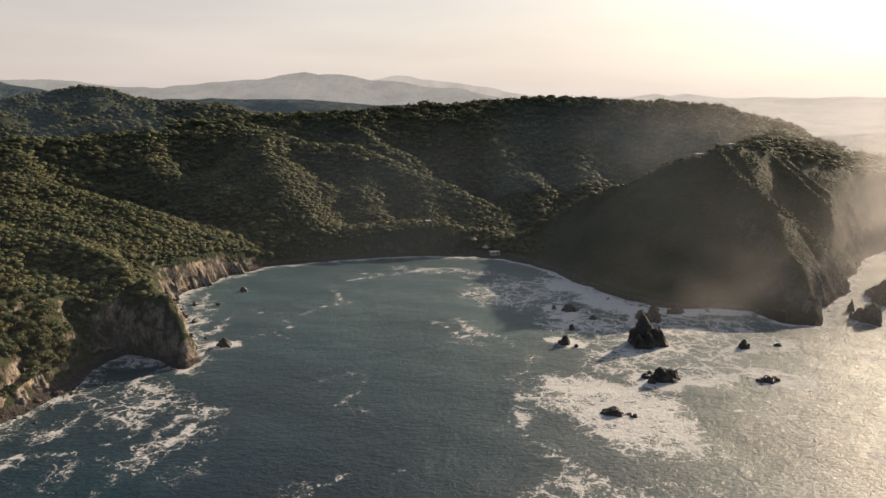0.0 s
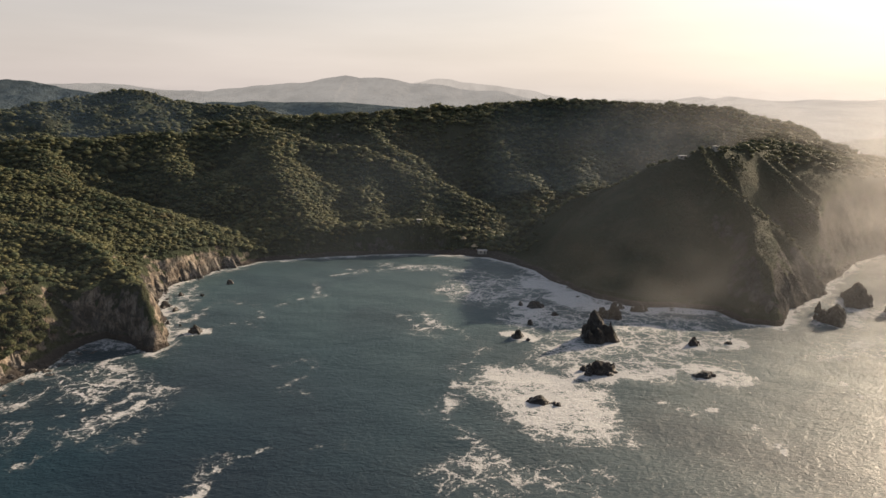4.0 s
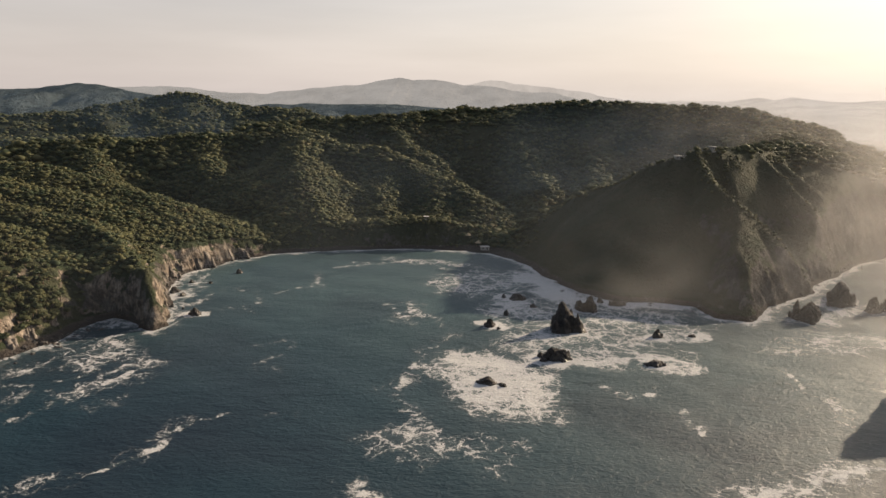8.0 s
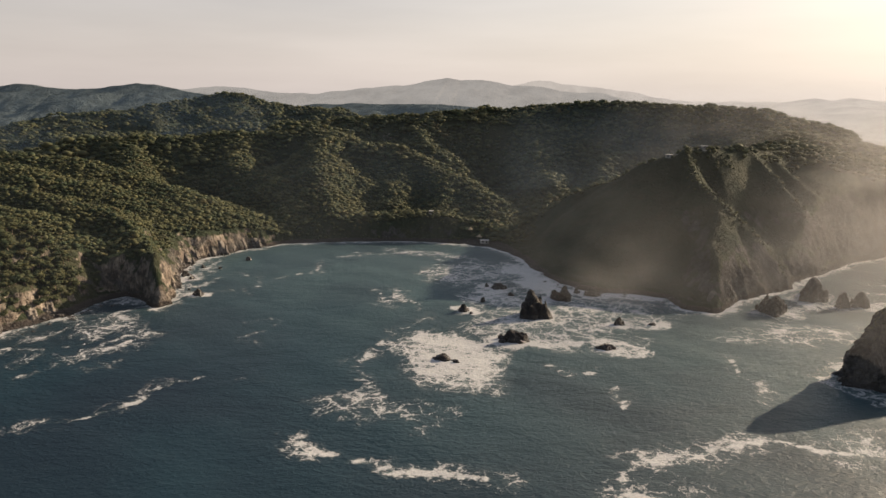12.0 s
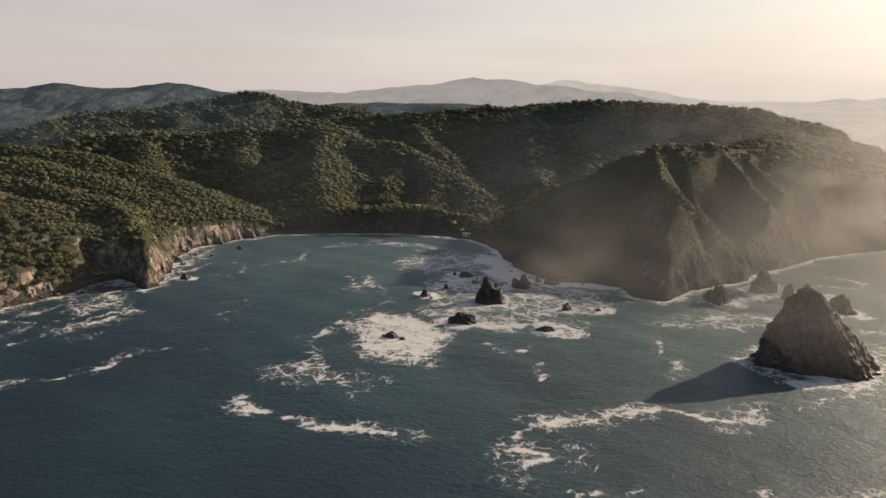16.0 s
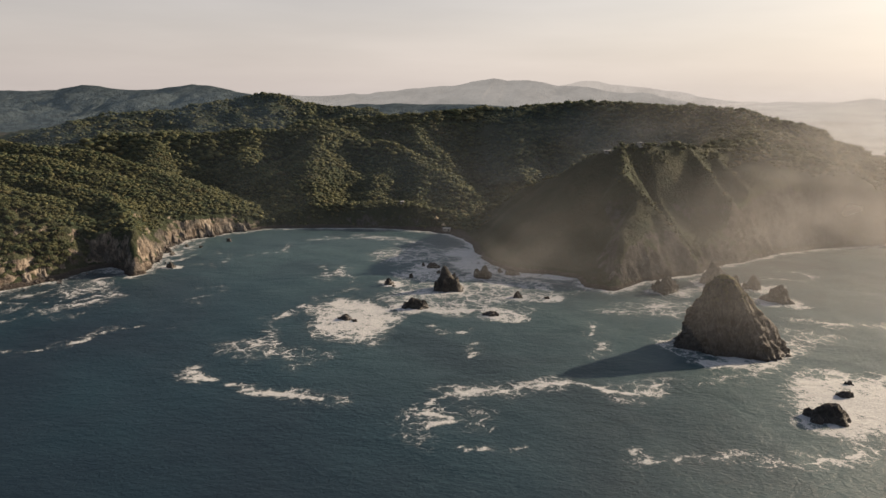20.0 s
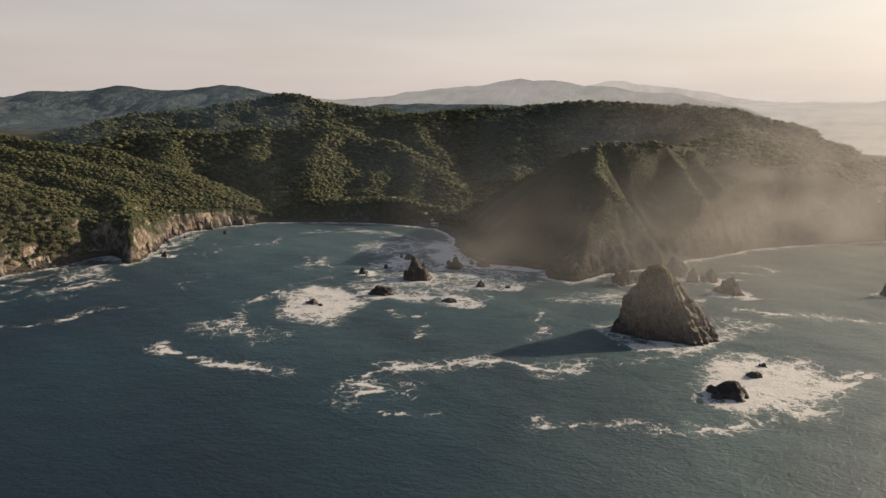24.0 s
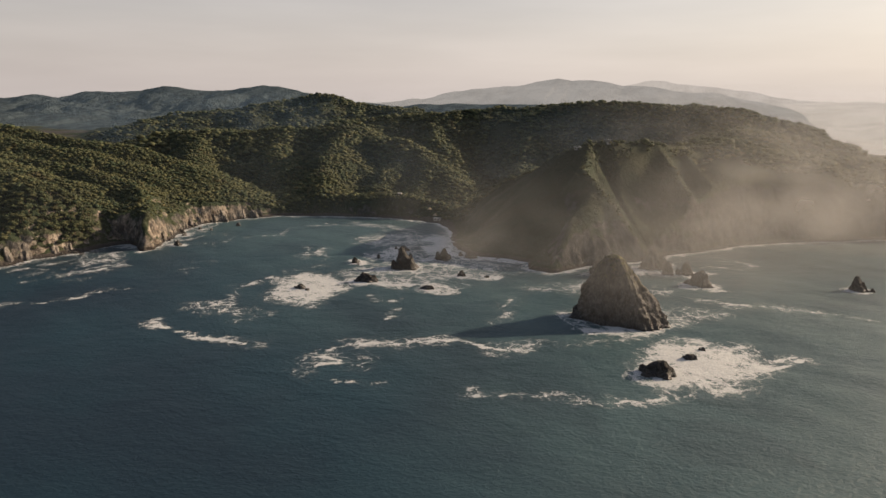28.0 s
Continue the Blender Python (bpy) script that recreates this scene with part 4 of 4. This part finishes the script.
rock("rock", 104, 286, 15, 6.2, 12, BIG, 0.6, 0.5, 15, lean=(-2, 0))
rock("rock", 149, 285, 12.5, 2.3, 13, LOW, 0.5, 0.9, 5)
rock("rock", 125, 371, 12, 8.6, 14, BIG, 0.8, 0.3, 50)
rock("rock", 119, 373, 7, 5.4, 15, BIG, 0.8, 0.5, 0)
rock("rock", 82, 388, 11, 3.6, 16, LOW, 0.6, 0.9, 10)
rock("rock", 74, 391, 4, 2.4, 17, LOW, 0.8, 0.5)
rock("rock", 77, 354, 4.2, 3.0, 18, LOW, 0.8, 0.6)
rock("rock", 69, 331, 8.6, 4.4, 19, BIG, 0.7, 0.4, 30)
rock("rock", 74, 327, 3.5, 1.6, 20, LOW)
rock("rock", 73, 252, 12.5, 2.4, 21, "low dark rock in the middle of a white foam patch", 0.5, 0.9, -10)
rock("rock", 80, 249, 4.5, 1.5, 22, LOW)
rock("rock", 156, 327, 7.5, 4.0, 23, BIG, 0.7, 0.3, 10)
rock("rock", 174, 329, 5.5, 1.8, 24, LOW, 0.7, 0.7)
rock("rock", 96, 288, 5.0, 2.3, 25, LOW, 0.7, 0.6)
rock("rock", 99, 293, 3.4, 1.8, 26, LOW)
rock("rock", 92, 371, 5.2, 2.6, 27, LOW, 0.6, 0.8)
rock("rock", 142, 384, 9, 5.5, 28, BIG, 0.8, 0.4)
rock("rock", 132, 388, 5.4, 3.4, 29, BIG)
rock("rock", 245, 369, 17.5, 11.2, 31, "dark twin-peaked rock off the headland", 0.7, 0.2, 30, lean=(2, 0))
rock("rock", 240, 372, 10, 7.4, 32, BIG, 0.8, 0.3)
rock("rock", 277, 407, 20, 14, 33, "broad dark rock off the foot of the headland", 0.8, 0.45, 10)
rock("rock", 289, 391, 10.5, 9.5, 34, "pointed dark rock off the headland", 0.8, 0.2)
rock("rock", 301, 397, 14, 8.7, 35, BIG, 0.8, 0.6, 20)
rock("rock", 311, 369, 20, 10.4, 36, "broad dark rock with a single peak", 0.6, 0.15, 0, lean=(1, 0))
rock("rock", 318, 364, 7, 2.2, 37, LOW, 0.7, 0.6)
rock("rock", 409, 398, 12.5, 9, 38, "lone dark rock standing in calm water", 0.8, 0.5, 0, lean=(-1, 0))
rock("rock", 417, 397, 5, 2.2, 39, LOW)
rock("rock", 302, 190, 16.5, 6.6, 40, "dark rock awash at the edge of a foam patch", 0.6, 0.7, -15)
rock("rock", 297, 186, 7, 3.0, 41, LOW, 0.7, 0.6)
rock("rock", 314, 217, 8.5, 2.4, 42, LOW, 0.6, 0.9)
rock("rock", 319, 232, 4.4, 1.7, 43, LOW)
rock("rock", 246, 389, 4.6, 7.0, 44, "thin dark needle of rock", 0.9, 0.3)
rock("rock", 281, 422, 13, 6.8, 45, BIG, 0.8, 0.6)
WEST = "dark wet rock off the western cliffs"
for k, (x, y, w, h) in enumerate([(-96, 327, 9, 4.2), (-112, 426, 7.2, 3.2), (-131, 371, 8.5, 3.6), (-122, 364, 6.4, 2.2), (-132, 396, 5.5, 2.1), (-119, 396, 5, 1.8), (-116, 340, 4, 2.2), (-108, 337, 3, 1.3)]):
    rock("rock", x, y, w, h, 60 + k, WEST, 0.7, 0.5, 25 * k, group="western rocks")


def crags(places, label, group, material, seed, dip):
    """Tilted slabs of a cliff's strata that lie back against it, rooted at its foot."""
    r = np.random.default_rng(seed)
    for k, (x, y, w, h) in enumerate(places):
        w, h = w * r.uniform(0.9, 1.7), h * r.uniform(0.6, 0.92)
        x, y = x + r.normal(0, 1.2) - 0.25 * dip[0] * h, y + r.normal(0, 1.8) - 0.25 * dip[1] * h
        rock("cliff_buttress", x, y, w, h, seed + 7 * k, label, r.uniform(0.6, 0.9), r.uniform(0.6, 0.95), 0, material, (dip[0] * h, dip[1] * h), 9, group)


CLIFF, TIP = rock_material("cliff_rock", 1.0), rock_material("headland_rock", 0.75)
crags([(-164, 214, 9, 11), (-162, 226, 8, 14), (-164, 238, 10, 15), (-160, 248, 8, 10), (-158, 259, 9, 14), (-155, 270, 9, 11), (-153, 281, 7, 10),
       (-107, 303, 7, 17), (-109, 310, 8, 16), (-113, 318, 7, 15), (-117, 325, 9, 19), (-122, 335, 8, 15), (-125, 345, 9, 14), (-131, 356, 8, 12),
       (-138, 368, 9, 13), (-143, 380, 8, 11), (-149, 392, 9, 13), (-152, 404, 8, 11), (-152, 417, 9, 14), (-148, 430, 9, 17), (-144, 441, 9, 20), (-140, 451, 8, 17), (-136, 463, 9, 15), (-129, 476, 9, 11)],
      "pale craggy rock buttress of the western cliff", "western cliff buttresses", CLIFF, 300, (-0.42, 0.22))
crags([(200, 373, 7, 8), (211, 371, 9, 14), (217, 380, 7, 18), (226, 392, 7, 14), (243, 412, 7, 9), (262, 428, 7, 8)],
      "dark craggy rock buttress of the headland", "headland buttresses", TIP, 600, (0.0, 0.3))


finish_rocks()


def boulders(name, pts, count, spread, lo, hi, label, seed):
    """Boulders fallen along a stretch of shore, each a stone of its own, over few shapes."""
    r = np.random.default_rng(seed)
    shapes = []
    for k in range(5):
        v = ICO_V * (1 + 0.35 * (r.random((len(ICO_V), 1)) - 0.5)) * (1.0, 0.8, 0.65)
        shapes.append(mesh_from("boulder", v, ICO_F, ROCK, smooth=False))
    for k in range(count):
        u = r.uniform(0, len(pts) - 1)
        (x0, y0), (x1, y1) = pts[int(u)], pts[int(u) + 1]
        q = u - int(u)
        x, y = x0 + (x1 - x0) * q + r.normal(0, spread), y0 + (y1 - y0) * q + r.normal(0, spread)
        s = lo * (hi / lo) ** (r.random() ** 2)
        z = max(height_at(x, y), -0.6)
        ob = new(name, shapes[k % 5])
        ob.matrix_world = pose(x, y, z + 0.15 * s, 0, 0, r.uniform(0, 360)) @ Matrix.Diagonal((s, s, s, 1))
        tagged(ob, label, "boulder", label)


boulders("boulder", [(-152, 212), (-149, 240), (-143, 262), (-139, 284), (-138, 296)], 210, 3.4, 0.45, 1.9, "dark boulder on the rocky western shore", 5)
boulders("boulder", [(-108, 312), (-116, 334), (-126, 356), (-138, 384), (-142, 410), (-138, 440), (-130, 462)], 65, 2.4, 0.6, 1.8, "dark boulder below the western cliffs", 6)
boulders("boulder", [(97, 455), (105, 436), (121, 405), (139, 390), (164, 388), (186, 381)], 60, 4.2, 0.7, 2.0, "dark boulder in the surf below the headland", 7)
boulders("boulder", [(278, 446), (300, 478), (322, 506), (340, 530)], 40, 2.6, 0.6, 1.9, "boulder on the shore east of the headland", 8)
boulders("boulder", [(228, 380), (240, 402), (262, 424)], 18, 2.4, 0.8, 2.0, "boulder at the foot of the headland", 9)

# ---- houses ----
PLASTER = plain_material("old_plaster", (0.34, 0.31, 0.27), 0.85, 0.4)
THATCH = plain_material("thatch", (0.34, 0.27, 0.17), 0.95, 0.5, 3)
TILE = plain_material("pale_roof", (0.34, 0.33, 0.31), 0.6, 0.3)
DARK = plain_material("dark_opening", (0.03, 0.03, 0.032), 0.3, 0.2)
TIMBER = plain_material("timber", (0.22, 0.15, 0.1), 0.8, 0.4, 4)


def box(bm, x0, x1, y0, y1, z0, z1):
    m = Matrix.Translation(((x0 + x1) / 2, (y0 + y1) / 2, (z0 + z1) / 2)) @ Matrix.Diagonal((x1 - x0, y1 - y0, z1 - z0, 1))
    bmesh.ops.create_cube(bm, size=1, matrix=m)


def slab(name, parent, material, *b, label=""):
    bm = bmesh.new()
    box(bm, *b)
    bmesh.ops.bevel(bm, geom=bm.edges[:], offset=0.03, segments=1, affect="EDGES")
    return part(name, bm, material, parent, label)


def villa(x, y, turn, w, d, h, label):
    thing = new("house")
    z = min(height_at(x + a * w / 2, y + b * d / 2) for a in (-1, 1) for b in (-1, 1))
    thing.matrix_world = pose(x, y, z, 0, 0, turn)
    lift = height_at(x, y) - z + 0.2
    h = h + lift
    slab("wall", thing, PLASTER, -w / 2, w / 2, -d / 2, -d / 2 + 0.25, 0, h)
    slab("wall", thing, PLASTER, -w / 2, w / 2, d / 2 - 0.25, d / 2, 0, h)
    slab("wall", thing, PLASTER, -w / 2, -w / 2 + 0.25, -d / 2 + 0.25, d / 2 - 0.25, 0, h)
    slab("wall", thing, PLASTER, w / 2 - 0.25, w / 2, -d / 2 + 0.25, d / 2 - 0.25, 0, h)
    slab("roof", thing, TILE, -w / 2 - 0.5, w / 2 + 0.5, -d / 2 - 0.5, d / 2 + 0.5, h, h + 0.3, label="flat pale roof slab")
    n = max(2, int(w / 2.4))
    for k in range(n):
        cx = -w / 2 + (k + 0.5) * w / n
        if k == n // 2:
            slab("door", thing, DARK, cx - 0.5, cx + 0.5, -d / 2 - 0.04, -d / 2 + 0.02, lift, lift + 2.05)
        else:
            win = slab("window", thing, DARK, cx - 0.6, cx + 0.6, -d / 2 - 0.03, -d / 2 + 0.02, lift + 0.95, lift + 2.1)
            slab("window_sill", win, PLASTER, cx - 0.7, cx + 0.7, -d / 2 - 0.12, -d / 2 - 0.031, lift + 0.85, lift + 0.94)
    return tagged(thing, label, "house")


villa(196, 509, 12, 5.0, 3.6, 2.3, "small white house with a flat roof on the headland top")
villa(222, 517, 30, 3.4, 3.0, 2.3, "little white building among bushes on the headland top")
villa(53, 530, 14, 6.5, 4.2, 2.3, "white beach house with a flat pale roof")


def palapa(x, y, size, label):
    """An open thatched shelter on four posts."""
    thing = new("thatched_shelter")
    thing.location = (x, y, height_at(x, y))
    for a in (-1, 1):
        for b in (-1, 1):
            bm = bmesh.new()
            cone(bm, (a * size * 0.4, b * size * 0.4, -0.8), (a * size * 0.4, b * size * 0.4, 2.5), 0.12, 0.1)
            part("post", bm, TIMBER, thing)
    bm = bmesh.new()
    bmesh.ops.create_cone(bm, cap_ends=True, segments=10, radius1=size * 0.75, radius2=0.15, depth=2.2, matrix=Matrix.Translation((0, 0, 3.5)))
    part("roof", bm, THATCH, thing, "weathered thatch roof")
    return tagged(thing, label, "shelter", "thatched shelters behind the beach")


villa(2, 550, 8, 3.4, 3.0, 2.4, "small white hut at the foot of the wooded slope")
palapa(38, 546, 3.6, "small open thatched shelter above the beach")
palapa(47, 541, 4.2, "open thatched shelter near the beach house")


# ---- sheets that stand in for mist and haze ----
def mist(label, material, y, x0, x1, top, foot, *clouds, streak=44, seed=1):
    """A see-through sheet across the air at y that stands in for mist, soft towards the ground and the sea: clouds of
    (x, z, spread x, spread z, thickness).
    """
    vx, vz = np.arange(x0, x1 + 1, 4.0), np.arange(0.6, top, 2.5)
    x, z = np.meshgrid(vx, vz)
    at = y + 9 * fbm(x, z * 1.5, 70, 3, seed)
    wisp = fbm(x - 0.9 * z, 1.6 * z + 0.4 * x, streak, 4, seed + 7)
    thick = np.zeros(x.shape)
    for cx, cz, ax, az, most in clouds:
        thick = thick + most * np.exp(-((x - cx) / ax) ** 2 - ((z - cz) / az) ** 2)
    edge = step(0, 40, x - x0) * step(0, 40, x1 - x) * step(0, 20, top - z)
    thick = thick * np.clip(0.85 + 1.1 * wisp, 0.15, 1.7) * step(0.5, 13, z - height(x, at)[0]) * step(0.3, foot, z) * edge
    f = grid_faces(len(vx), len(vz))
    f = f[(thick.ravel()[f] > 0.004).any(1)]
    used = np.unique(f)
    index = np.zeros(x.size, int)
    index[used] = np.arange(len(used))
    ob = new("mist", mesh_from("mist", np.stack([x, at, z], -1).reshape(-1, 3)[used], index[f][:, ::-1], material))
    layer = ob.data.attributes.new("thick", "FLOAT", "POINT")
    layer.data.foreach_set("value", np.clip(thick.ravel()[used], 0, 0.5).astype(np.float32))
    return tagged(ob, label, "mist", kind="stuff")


MIST_SHEET = "see-through sheet standing in for warm sea mist round the headland"
mist(MIST_SHEET, MIST, 346, 70, 440, 110, 10, (170, 18, 72, 38, 0.19), (300, 26, 64, 42, 0.14), seed=3)
mist(MIST_SHEET, MIST, 404, 210, 560, 110, 10, (275, 30, 50, 40, 0.15), (360, 30, 80, 40, 0.14), seed=13)
mist(MIST_SHEET, MIST, 452, 250, 640, 116, 10, (308, 40, 42, 44, 0.28), (400, 32, 90, 38, 0.15), seed=23)
mist(MIST_SHEET, MIST, 505, 290, 760, 126, 8, (355, 44, 54, 50, 0.34), (480, 34, 110, 40, 0.18), seed=33)
mist(MIST_SHEET, MIST, 568, 340, 900, 136, 8, (425, 50, 74, 54, 0.32), (600, 34, 130, 36, 0.20), seed=43)
mist(MIST_SHEET, MIST, 660, 110, 900, 146, 8, (410, 86, 120, 44, 0.20), (250, 92, 110, 36, 0.1), seed=53)
mist("see-through sheet standing in for faint haze off the headland", MIST, 240, 120, 620, 120, 34, (340, 34, 150, 60, 0.14), seed=63, streak=90)
mist("see-through sheet standing in for thin haze over the bay", AIR, 330, -140, 300, 120, 30, (120, 40, 150, 60, 0.12), seed=73, streak=110)
mist("see-through sheet standing in for thin haze before the western slopes", AIR, 185, -360, 60, 116, 30, (-130, 60, 190, 60, 0.03), seed=113, streak=110)
mist("blue see-through sheet standing in for haze in the valley behind the beach", HAZE, 556, -330, 110, 110, 10, (-60, 40, 170, 50, 0.05), seed=83, streak=80)
mist("blue see-through sheet standing in for haze before the long ridge", HAZE, 640, 40, 330, 130, 10, (170, 66, 120, 44, 0.2), seed=93, streak=80)
mist("blue see-through sheet standing in for haze over the inland hills", HAZE, 1010, -1150, 60, 140, 10, (-520, 70, 480, 70, 0.3), seed=103, streak=140)
